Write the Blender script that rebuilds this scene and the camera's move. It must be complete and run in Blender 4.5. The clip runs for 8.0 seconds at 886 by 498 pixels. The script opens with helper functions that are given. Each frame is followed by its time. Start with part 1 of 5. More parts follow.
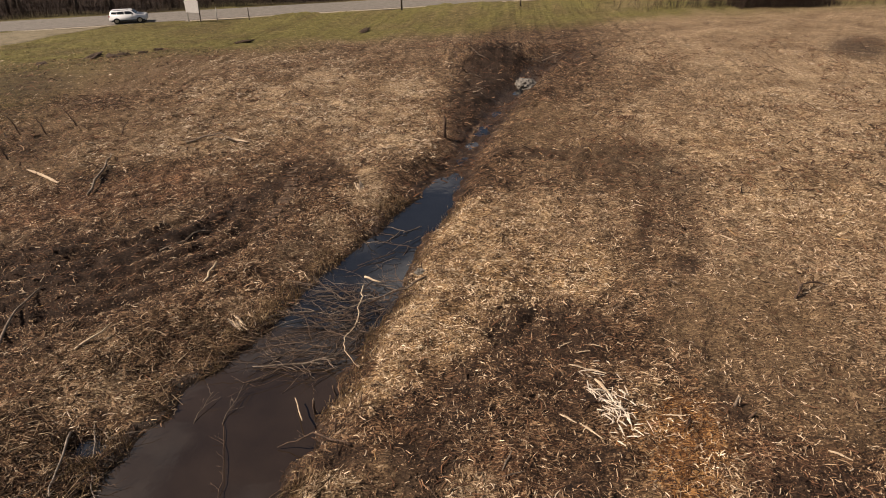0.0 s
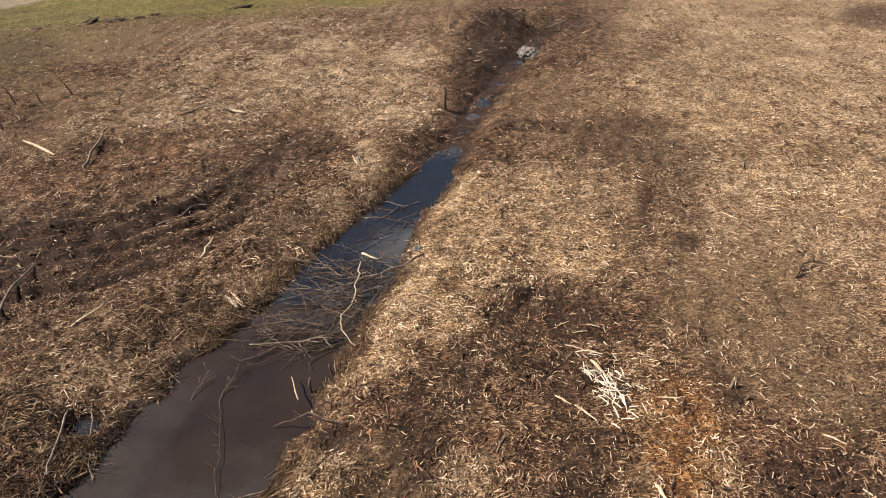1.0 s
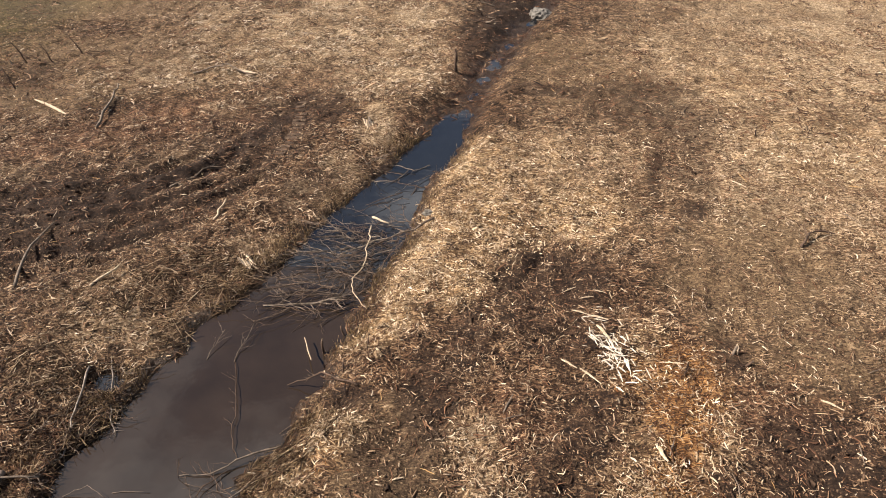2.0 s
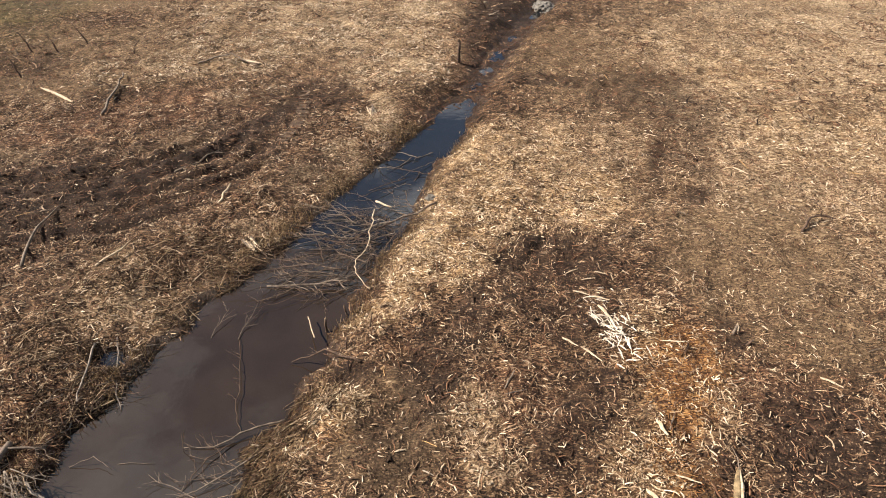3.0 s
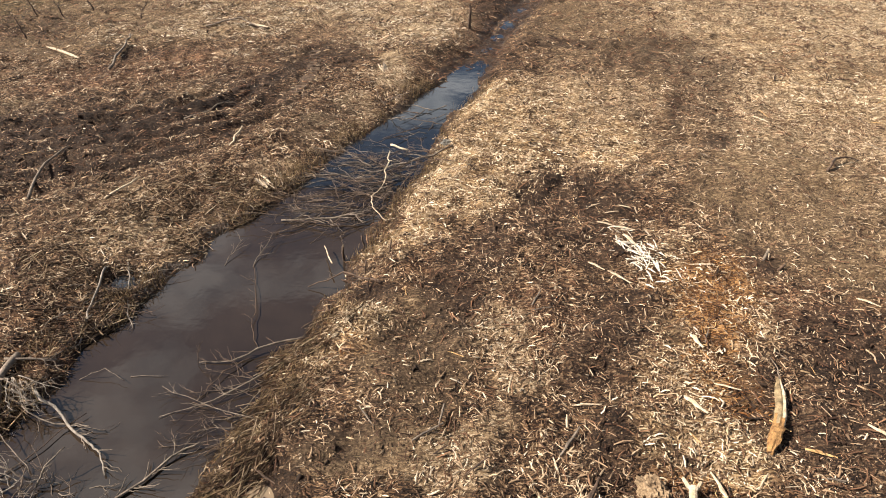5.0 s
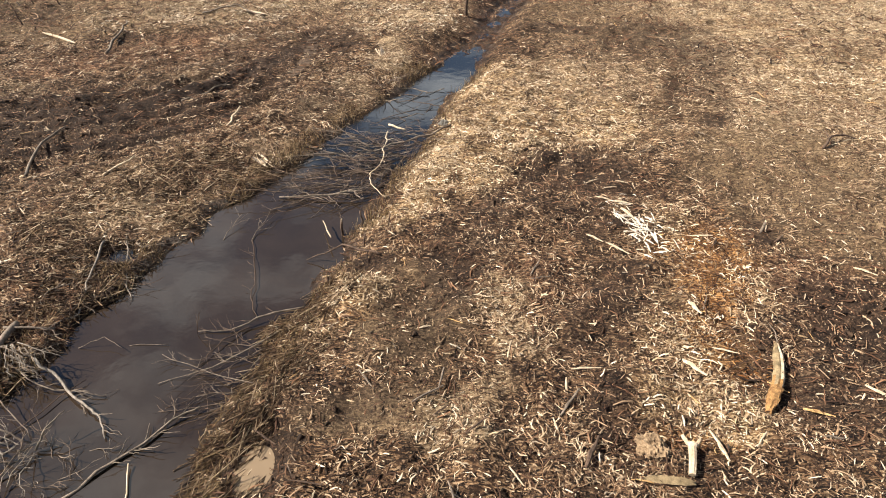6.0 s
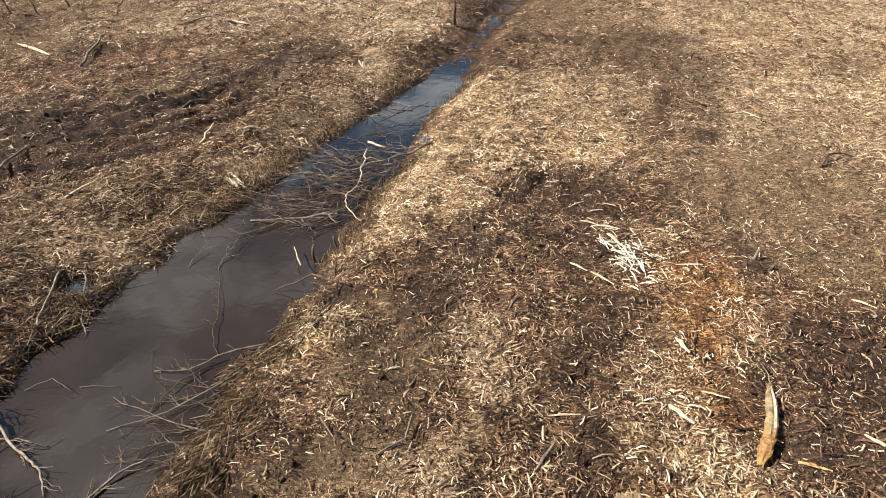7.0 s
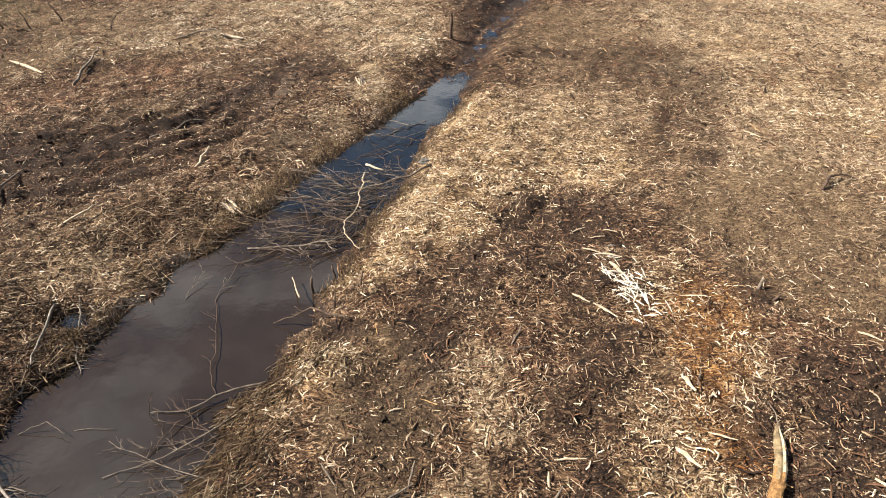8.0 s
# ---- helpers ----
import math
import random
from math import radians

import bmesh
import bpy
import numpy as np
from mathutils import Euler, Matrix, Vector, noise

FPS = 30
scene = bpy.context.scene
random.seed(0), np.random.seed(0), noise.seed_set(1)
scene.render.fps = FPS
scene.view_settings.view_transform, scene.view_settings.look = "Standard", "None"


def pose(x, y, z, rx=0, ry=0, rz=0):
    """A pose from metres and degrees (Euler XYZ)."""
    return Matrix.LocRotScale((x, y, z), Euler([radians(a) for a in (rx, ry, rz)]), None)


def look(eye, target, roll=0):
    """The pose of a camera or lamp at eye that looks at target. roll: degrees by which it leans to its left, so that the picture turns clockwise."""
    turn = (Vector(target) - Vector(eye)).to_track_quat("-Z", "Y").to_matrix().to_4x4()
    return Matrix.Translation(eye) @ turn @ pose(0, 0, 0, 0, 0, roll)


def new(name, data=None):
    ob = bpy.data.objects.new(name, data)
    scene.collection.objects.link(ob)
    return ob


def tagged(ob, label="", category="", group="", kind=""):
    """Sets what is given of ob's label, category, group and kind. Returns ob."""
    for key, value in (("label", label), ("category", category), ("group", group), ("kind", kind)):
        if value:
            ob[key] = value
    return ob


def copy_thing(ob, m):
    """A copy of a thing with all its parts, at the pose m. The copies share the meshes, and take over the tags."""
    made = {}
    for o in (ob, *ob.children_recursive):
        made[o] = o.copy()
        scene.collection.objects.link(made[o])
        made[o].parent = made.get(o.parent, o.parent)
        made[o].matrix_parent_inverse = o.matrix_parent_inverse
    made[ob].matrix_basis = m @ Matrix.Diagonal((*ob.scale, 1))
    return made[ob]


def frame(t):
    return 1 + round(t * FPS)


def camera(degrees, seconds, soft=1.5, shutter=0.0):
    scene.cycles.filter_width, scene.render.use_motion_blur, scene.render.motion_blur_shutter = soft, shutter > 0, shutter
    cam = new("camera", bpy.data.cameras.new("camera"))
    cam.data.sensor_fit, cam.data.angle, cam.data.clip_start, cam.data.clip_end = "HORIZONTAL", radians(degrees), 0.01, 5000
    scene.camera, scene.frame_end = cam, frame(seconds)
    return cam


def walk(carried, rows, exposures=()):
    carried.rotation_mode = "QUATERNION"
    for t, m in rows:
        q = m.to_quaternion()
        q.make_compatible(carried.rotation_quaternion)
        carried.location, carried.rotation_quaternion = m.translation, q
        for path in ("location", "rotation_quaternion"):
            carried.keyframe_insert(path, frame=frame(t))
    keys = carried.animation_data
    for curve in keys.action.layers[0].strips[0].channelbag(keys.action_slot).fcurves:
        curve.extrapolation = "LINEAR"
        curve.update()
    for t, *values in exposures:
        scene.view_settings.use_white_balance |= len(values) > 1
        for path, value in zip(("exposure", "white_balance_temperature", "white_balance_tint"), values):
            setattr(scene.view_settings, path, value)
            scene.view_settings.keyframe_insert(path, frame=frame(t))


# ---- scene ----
# ---------------------------------------------------------------- camera
cam = camera(66.5, 8.0, soft=1.0)
PATH = [
    (0, (0.067, 0.001, 11.326), (-0.109, 1.751, 10.374), -1.1),
    (0.5, (0.183, 0.183, 11.32), (0.005, 1.932, 10.366), -1.1),
    (0.8, (0.198, 0.285, 11.45), (0.018, 1.975, 10.4), -1.0),
    (1, (0.204, 0.334, 11.557), (0.023, 2.033, 10.518), -1.0),
    (1.5, (0.133, 0.303, 11.762), (-0.056, 2.003, 10.726), -1.0),
    (1.7, (0.112, 0.26, 11.81), (-0.076, 1.896, 10.675), -0.9),
    (2.8, (0.2, -0.23, 11.58), (-0.002, 1.405, 10.446), -0.6),
    (3, (0.165, -0.281, 11.442), (-0.037, 1.354, 10.308), -0.6),
    (3.5, (-0.059, -0.341, 11.059), (-0.258, 1.296, 9.927), -0.5),
    (4, (-0.262, -0.346, 10.641), (-0.458, 1.296, 9.515), -0.4),
    (4.5, (-0.323, -0.591, 10.005), (-0.521, 1.057, 8.888), -0.2),
    (5, (-0.372, -1.174, 9.346), (-0.567, 0.481, 8.24), -0.1),
    (5.2, (-0.41, -1.374, 9.183), (-0.604, 0.279, 8.074), -0.0),
    (6.3, (-0.343, -1.576, 8.746), (-0.524, 0.083, 7.645), -0.1),
    (6.5, (-0.243, -1.309, 8.73), (-0.423, 0.353, 7.632), -0.1),
    (7, (0.04, -0.45, 8.842), (-0.142, 1.211, 7.742), -0.1),
    (7.5, (0.063, 0.028, 9.077), (-0.12, 1.688, 7.977), -0.2),
    (8, (-0.134, 0.111, 9.316), (-0.303, 1.773, 8.218), -0.2),
]
EXPOSURES = [(0.0, 0.03, 7050, 17), (0.5, 0.16, 7000, 17), (1.0, 0.51, 6550, 14), (1.7, 0.66, 6450, 13), (4.0, 0.79, 6400, 10), (8.0, 0.87, 6150, 7)]
walk(cam, [(t, look(eye, target, roll)) for t, eye, target, roll in PATH], EXPOSURES)

# ---------------------------------------------------------------- sky and sun
SUN_EL, SUN_AZ = 42.0, 188.0      # degrees above the horizon; counter-clockwise from +x, towards the sun
world = bpy.data.worlds.new("sky")
scene.world = world
world.use_nodes = True
wn, wl = world.node_tree.nodes, world.node_tree.links
wn.clear()
sky = wn.new("ShaderNodeTexSky")
sky.sky_type, sky.sun_disc = "NISHITA", False
sky.sun_elevation, sky.sun_rotation = radians(SUN_EL), radians(90 - SUN_AZ)
sky.ozone_density, sky.dust_density = 2.5, 0.4
sky_light = wn.new("ShaderNodeBackground")
sky_light.inputs["Strength"].default_value = 0.042
# broken cloud, on a flat layer overhead
coord = wn.new("ShaderNodeTexCoord")
split = wn.new("ShaderNodeSeparateXYZ")
wl.new(coord.outputs["Generated"], split.inputs[0])
up = wn.new("ShaderNodeMath")
up.operation, up.inputs[1].default_value = "MAXIMUM", 0.06
wl.new(split.outputs["Z"], up.inputs[0])
flat = wn.new("ShaderNodeVectorMath")
flat.operation = "DIVIDE"
both = wn.new("ShaderNodeCombineXYZ")
for k in range(3):
    wl.new(up.outputs[0], both.inputs[k])
wl.new(coord.outputs["Generated"], flat.inputs[0])
wl.new(both.outputs[0], flat.inputs[1])
puff = wn.new("ShaderNodeTexNoise")
puff.inputs["Scale"].default_value, puff.inputs["Detail"].default_value, puff.inputs["Roughness"].default_value = 2.0, 6, 0.55
drift = wn.new("ShaderNodeVectorMath")
drift.inputs[1].default_value = (43.121, -55.419, 0.0)
wl.new(flat.outputs[0], drift.inputs[0])
wl.new(drift.outputs[0], puff.inputs["Vector"])
cover = wn.new("ShaderNodeValToRGB")
cover.color_ramp.elements[0].position, cover.color_ramp.elements[1].position = 0.50, 0.65
wl.new(puff.outputs["Fac"], cover.inputs[0])
cloud = wn.new("ShaderNodeMixRGB")
cloud.inputs[2].default_value = (13.0, 13.15, 13.4, 1)
wl.new(cover.outputs[0], cloud.inputs[0])
wl.new(sky.outputs[0], cloud.inputs[1])
wl.new(cloud.outputs[0], sky_light.inputs["Color"])
sky_out = wn.new("ShaderNodeOutputWorld")
wl.new(sky_light.outputs[0], sky_out.inputs[0])

sun = new("sun", bpy.data.lights.new("sun", "SUN"))
sun.data.energy, sun.data.angle, sun.data.color = 7.7, radians(0.6), (1.0, 0.90, 0.77)
toward = Vector((math.cos(radians(SUN_AZ)) * math.cos(radians(SUN_EL)), math.sin(radians(SUN_AZ)) * math.cos(radians(SUN_EL)), math.sin(radians(SUN_EL))))
sun.matrix_world = look(toward * 60, (0, 0, 0))


# ---------------------------------------------------------------- materials
def material(name):
    m = bpy.data.materials.new(name)
    m.use_nodes = True
    return m, m.node_tree.nodes, m.node_tree.links, m.node_tree.nodes["Principled BSDF"]


def ramp_node(nodes, stops):
    r = nodes.new("ShaderNodeValToRGB")
    e = r.color_ramp.elements
    while len(e) < len(stops):
        e.new(0.5)
    for k, (at, col) in enumerate(stops):
        e[k].position, e[k].color = at, (*col, 1)
    return r


def noise_node(nodes, links, scale, detail=4, rough=0.6, stretch=None):
    tex = nodes.new("ShaderNodeTexCoord")
    n = nodes.new("ShaderNodeTexNoise")
    n.inputs["Scale"].default_value, n.inputs["Detail"].default_value, n.inputs["Roughness"].default_value = scale, detail, rough
    if stretch:
        mp = nodes.new("ShaderNodeMapping")
        mp.inputs["Scale"].default_value = stretch
        links.new(tex.outputs["Object"], mp.inputs[0])
        links.new(mp.outputs[0], n.inputs["Vector"])
    else:
        links.new(tex.outputs["Object"], n.inputs["Vector"])
    return n


def bumped(nodes, links, bsdf, height, strength, distance):
    b = nodes.new("ShaderNodeBump")
    b.inputs["Strength"].default_value, b.inputs["Distance"].default_value = strength, distance
    links.new(height, b.inputs["Height"])
    links.new(b.outputs[0], bsdf.inputs["Normal"])


def mixed(nodes, links, fac, a, b, kind="MIX"):
    m = nodes.new("ShaderNodeMixRGB")
    m.blend_type = kind
    for k, v in ((0, fac), (1, a), (2, b)):
        if hasattr(v, "is_linked"):
            links.new(v, m.inputs[k])
        elif k == 0:
            m.inputs[0].default_value = v
        else:
            m.inputs[k].default_value = (*v, 1)
    return m.outputs[0]


def pieces_material(name, stops, rough=0.85, grain=30, spec=0.25, drift=(0.50, 1.12)):
    """Loose pieces, each of its own tone, with grain along it; whole handfuls lean darker or paler."""
    m, n, l, b = material(name)
    g = n.new("ShaderNodeNewGeometry")
    r = ramp_node(n, stops)
    l.new(g.outputs["Random Per Island"], r.inputs[0])
    f = noise_node(n, l, grain, 3)
    fr = ramp_node(n, [(0.3, (0.62, 0.6, 0.58)), (0.7, (1.1, 1.08, 1.05))])
    l.new(f.outputs["Fac"], fr.inputs[0])
    col = mixed(n, l, 1.0, r.outputs[0], fr.outputs[0], "MULTIPLY")
    h = noise_node(n, l, 1.5, 4, 0.7)
    lo, hi = drift
    hr = ramp_node(n, [(0.36, (lo, lo * 0.95, lo * 0.9)), (0.62, (hi, hi, hi))])
    l.new(h.outputs["Fac"], hr.inputs[0])
    l.new(mixed(n, l, 1.0, col, hr.outputs[0], "MULTIPLY"), b.inputs["Base Color"])
    b.inputs["Roughness"].default_value, b.inputs["Specular IOR Level"].default_value = rough, spec
    return m


def wood_material(name, dark, light, scale=6, rough=0.8, bump=0.5):
    m, n, l, b = material(name)
    a = noise_node(n, l, scale, 5, 0.65, (1, 1, 1))
    c = noise_node(n, l, scale * 7, 4, 0.6)
    r = ramp_node(n, [(0.32, dark), (0.62, light)])
    l.new(a.outputs["Fac"], r.inputs[0])
    fr = ramp_node(n, [(0.3, (0.6, 0.6, 0.6)), (0.65, (1.1, 1.1, 1.1))])
    l.new(c.outputs["Fac"], fr.inputs[0])
    l.new(mixed(n, l, 1.0, r.outputs[0], fr.outputs[0], "MULTIPLY"), b.inputs["Base Color"])
    b.inputs["Roughness"].default_value, b.inputs["Specular IOR Level"].default_value = rough, 0.3
    bumped(n, l, b, c.outputs["Fac"], bump, 0.02)
    return m


def plain(name, col, rough=0.6, metal=0.0, vary=0.12, scale=5):
    m, n, l, b = material(name)
    f = noise_node(n, l, scale, 4)
    r = ramp_node(n, [(0.3, tuple(c * (1 - vary) for c in col)), (0.7, tuple(min(1, c * (1 + vary)) for c in col))])
    l.new(f.outputs["Fac"], r.inputs[0])
    l.new(r.outputs[0], b.inputs["Base Color"])
    b.inputs["Roughness"].default_value, b.inputs["Metallic"].default_value = rough, metal
    return m


def ground_material():
    m, n, l, b = material("soil_and_mulch")

    def zone(name):
        a = n.new("ShaderNodeAttribute")
        a.attribute_name = name
        return a.outputs["Fac"]
    fine = noise_node(n, l, 11, 6, 0.75)
    mid = noise_node(n, l, 1.9, 6, 0.7)
    broad = noise_node(n, l, 0.3, 6, 0.65)
    # matted chips lying several ways: bent coordinates, long cells, each of its own tone
    place = n.new("ShaderNodeTexCoord")
    warp = noise_node(n, l, 1.3, 3)
    bend = n.new("ShaderNodeVectorMath")
    bend.operation = "MULTIPLY_ADD"
    bend.inputs[1].default_value = (0.42, 0.42, 0.0)
    l.new(warp.outputs["Color"], bend.inputs[0])
    l.new(place.outputs["Object"], bend.inputs[2])
    layers = []
    for turn, across, along_ in ((20, 34, 10), (80, 28, 9), (140, 38, 12), (50, 52, 18)):
        mp = n.new("ShaderNodeMapping")
        mp.inputs["Rotation"].default_value, mp.inputs["Scale"].default_value = (0, 0, radians(turn)), (along_, across, 0)
        l.new(bend.outputs[0], mp.inputs[0])
        cell = n.new("ShaderNodeTexVoronoi")
        cell.voronoi_dimensions = "2D"
        cell.inputs["Scale"].default_value = 1.0
        l.new(mp.outputs[0], cell.inputs["Vector"])
        pick = n.new("ShaderNodeSeparateColor")
        l.new(cell.outputs["Color"], pick.inputs[0])
        layers.append((pick.outputs[0], pick.outputs[1]))
    tone_of = layers[3][0]
    for shade, above in layers[:3]:
        top = n.new("ShaderNodeMath")
        top.operation, top.inputs[1].default_value = "GREATER_THAN", 0.6
        l.new(above, top.inputs[0])
        tone_of = mixed(n, l, top.outputs[0], tone_of, shade)
    chip = mixed(n, l, 0.42, tone_of, fine.outputs["Fac"])
    # the near-black low stops also stand in for shadow between the chips
    mulch = ramp_node(n, [(0.20, (0.006, 0.0034, 0.0023)), (0.46, (0.036, 0.0195, 0.0115)), (0.68, (0.16, 0.097, 0.056)), (0.86, (0.46, 0.335, 0.22))])
    l.new(chip, mulch.inputs[0])
    tone = ramp_node(n, [(0.37, (0.24, 0.21, 0.185)), (0.5, (0.86, 0.84, 0.80)), (0.63, (1.45, 1.41, 1.33))])
    l.new(mid.outputs["Fac"], tone.inputs[0])
    col = mulch.outputs[0]
    reds = ramp_node(n, [(0.15, (0.014, 0.007, 0.004)), (0.45, (0.082, 0.041, 0.025)), (0.70, (0.20, 0.115, 0.069)), (0.88, (0.43, 0.30, 0.20))])
    l.new(chip, reds.inputs[0])
    col = mixed(n, l, zone("red"), col, reds.outputs[0])
    dry_mat = ramp_node(n, [(0.14, (0.036, 0.022, 0.014)), (0.40, (0.20, 0.138, 0.083)), (0.64, (0.41, 0.308, 0.197)), (0.87, (0.76, 0.65, 0.49))])
    l.new(chip, dry_mat.inputs[0])
    col = mixed(n, l, zone("straw"), col, dry_mat.outputs[0])
    yellow = ramp_node(n, [(0.15, (0.030, 0.017, 0.009)), (0.42, (0.17, 0.105, 0.054)), (0.66, (0.37, 0.265, 0.157)), (0.88, (0.72, 0.60, 0.43))])
    l.new(chip, yellow.inputs[0])
    col = mixed(n, l, zone("gold"), col, yellow.outputs[0])
    even = n.new("ShaderNodeMath")
    even.operation, even.use_clamp = "MULTIPLY_ADD", True
    even.inputs[1].default_value, even.inputs[2].default_value = -0.75, 1.0
    l.new(zone("straw"), even.inputs[0])
    col = mixed(n, l, even.outputs[0], col, mixed(n, l, 1.0, col, tone.outputs[0], "MULTIPLY"))
    tone2 = ramp_node(n, [(0.37, (0.70, 0.64, 0.58)), (0.63, (1.18, 1.17, 1.14))])
    l.new(broad.outputs["Fac"], tone2.inputs[0])
    col = mixed(n, l, 1.0, col, tone2.outputs[0], "MULTIPLY")
    loam = ramp_node(n, [(0.28, (0.030, 0.018, 0.010)), (0.50, (0.128, 0.083, 0.046)), (0.72, (0.31, 0.22, 0.127))])
    l.new(mixed(n, l, 0.45, fine.outputs["Fac"], chip), loam.inputs[0])
    col = mixed(n, l, zone("olive"), col, loam.outputs[0])
    rust = ramp_node(n, [(0.25, (0.03, 0.012, 0.005)), (0.5, (0.145, 0.064, 0.022)), (0.75, (0.36, 0.20, 0.08))])
    l.new(chip, rust.inputs[0])
    col = mixed(n, l, zone("rust"), col, rust.outputs[0])
    mud = ramp_node(n, [(0.38, (0.005, 0.0028, 0.0018)), (0.50, (0.023, 0.0130, 0.0082)), (0.60, (0.056, 0.034, 0.022)), (0.72, (0.17, 0.114, 0.077))])
    l.new(mixed(n, l, 0.4, fine.outputs["Fac"], mid.outputs["Fac"]), mud.inputs[0])
    col = mixed(n, l, zone("mud"), col, mud.outputs[0])
    grass = ramp_node(n, [(0.38, (0.048, 0.038, 0.014)), (0.50, (0.125, 0.112, 0.033)), (0.64, (0.26, 0.205, 0.088))])
    l.new(mixed(n, l, 0.5, fine.outputs["Fac"], mid.outputs["Fac"]), grass.inputs[0])
    col = mixed(n, l, zone("grass"), col, grass.outputs[0])
    litter = ramp_node(n, [(0.38, (0.014, 0.009, 0.007)), (0.62, (0.05, 0.033, 0.024))])
    l.new(fine.outputs["Fac"], litter.inputs[0])
    col = mixed(n, l, zone("litter"), col, litter.outputs[0])
    l.new(col, b.inputs["Base Color"])
    # wet soil shines a little
    wet = n.new("ShaderNodeMapRange")
    wet.inputs["To Min"].default_value, wet.inputs["To Max"].default_value = 0.95, 0.4
    l.new(zone("wet"), wet.inputs["Value"])
    l.new(wet.outputs[0], b.inputs["Roughness"])
    b.inputs["Specular IOR Level"].default_value = 0.2
    bumped(n, l, b, mixed(n, l, 0.4, fine.outputs["Fac"], chip), 1.0, 0.10)
    return m


def water_material(name, tint, rough=0.03, ripple=0.05, ior=1.36):
    m, n, l, b = material(name)
    f = noise_node(n, l, 0.5, 3)
    r = ramp_node(n, [(0.35, tuple(c * 0.8 for c in tint)), (0.65, tuple(c * 1.2 for c in tint))])
    l.new(f.outputs["Fac"], r.inputs[0])
    l.new(r.outputs[0], b.inputs["Base Color"])
    b.inputs["Roughness"].default_value, b.inputs["IOR"].default_value = rough, ior
    w = noise_node(n, l, 2.2, 3, 0.5)
    bumped(n, l, b, w.outputs["Fac"], ripple, 0.05)
    return m


M_GROUND = ground_material()
M_WATER = water_material("murky_water", (0.023, 0.0158, 0.0112), ior=1.66)
M_CLEAR = water_material("clear_dark_water", (0.010, 0.011, 0.013), 0.03, 0.05, 1.9)
M_PUDDLE = water_material("muddy_puddle_water", (0.185, 0.132, 0.083), 0.05, 0.03)
M_STRAW = pieces_material("shredded_wood", [(0.0, (0.05, 0.027, 0.015)), (0.35, (0.17, 0.098, 0.054)), (0.70, (0.37, 0.265, 0.172)), (0.90, (0.60, 0.475, 0.335)), (1.0, (0.78, 0.66, 0.51))])
M_BARK = pieces_material("shredded_bark", [(0.0, (0.016, 0.009, 0.006)), (0.5, (0.085, 0.042, 0.024)), (0.85, (0.22, 0.118, 0.066)), (1.0, (0.45, 0.33, 0.22))])
M_GOLD = pieces_material("fresh_yellow_chips", [(0.0, (0.27, 0.18, 0.10)), (0.5, (0.56, 0.425, 0.275)), (1.0, (0.86, 0.75, 0.58))])
M_FAR = pieces_material("bleached_wood_chips", [(0.0, (0.18, 0.115, 0.065)), (0.5, (0.43, 0.32, 0.205)), (1.0, (0.78, 0.66, 0.50))])
M_RUST = pieces_material("rusty_orange_chips", [(0.0, (0.04, 0.015, 0.006)), (0.55, (0.19, 0.076, 0.022)), (0.9, (0.38, 0.20, 0.075)), (1.0, (0.60, 0.41, 0.20))])
M_PALE = pieces_material("pale_splinters", [(0.0, (0.36, 0.275, 0.19)), (0.6, (0.51, 0.415, 0.305)), (1.0, (0.70, 0.61, 0.49))])
M_CLOD = pieces_material("mud_clods", [(0.0, (0.018, 0.0105, 0.0068)), (0.6, (0.048, 0.029, 0.0185)), (1.0, (0.12, 0.079, 0.052))], 0.85, 12, 0.2)
M_GRASS = pieces_material("short_grass", [(0.0, (0.06, 0.058, 0.018)), (0.5, (0.14, 0.13, 0.04)), (1.0, (0.33, 0.255, 0.13))])
M_DRYGRASS = pieces_material("dry_grass", [(0.0, (0.10, 0.065, 0.03)), (0.6, (0.28, 0.19, 0.095)), (1.0, (0.48, 0.36, 0.21))])
M_BARKMIX = pieces_material("dead_stems", [(0.0, (0.035, 0.020, 0.012)), (0.5, (0.13, 0.083, 0.049)), (0.82, (0.32, 0.225, 0.14)), (1.0, (0.64, 0.51, 0.37))])
M_CRUMB = pieces_material("mulch_crumbs", [(0.0, (0.02, 0.012, 0.008)), (0.6, (0.09, 0.054, 0.033)), (0.9, (0.22, 0.145, 0.09)), (1.0, (0.42, 0.31, 0.2))])
M_PALEWOOD = wood_material("peeled_wood", (0.30, 0.215, 0.135), (0.60, 0.48, 0.34), 9)
M_WHITEWOOD = wood_material("fresh_white_wood", (0.46, 0.37, 0.27), (0.80, 0.72, 0.60), 9)
M_GREYWOOD = wood_material("weathered_branch", (0.06, 0.045, 0.034), (0.23, 0.178, 0.135))
M_DARKWOOD = wood_material("wet_dark_branch", (0.028, 0.018, 0.012), (0.12, 0.075, 0.05))
M_TWIG = wood_material("brown_twig", (0.045, 0.030, 0.021), (0.16, 0.112, 0.08))
M_RIND = wood_material("weathered_olive_wood", (0.10, 0.070, 0.036), (0.29, 0.21, 0.115), 7)
M_ROT = wood_material("rotten_orange_wood", (0.10, 0.042, 0.016), (0.38, 0.21, 0.078), 9, 0.9, 0.9)
M_DRIFT = wood_material("bleached_driftwood", (0.085, 0.07, 0.056), (0.30, 0.25, 0.205), 8)
M_HEART = wood_material("orange_heartwood", (0.22, 0.105, 0.035), (0.58, 0.38, 0.17))
M_TREE = wood_material("tree_bark", (0.03, 0.022, 0.018), (0.095, 0.07, 0.055), 3)
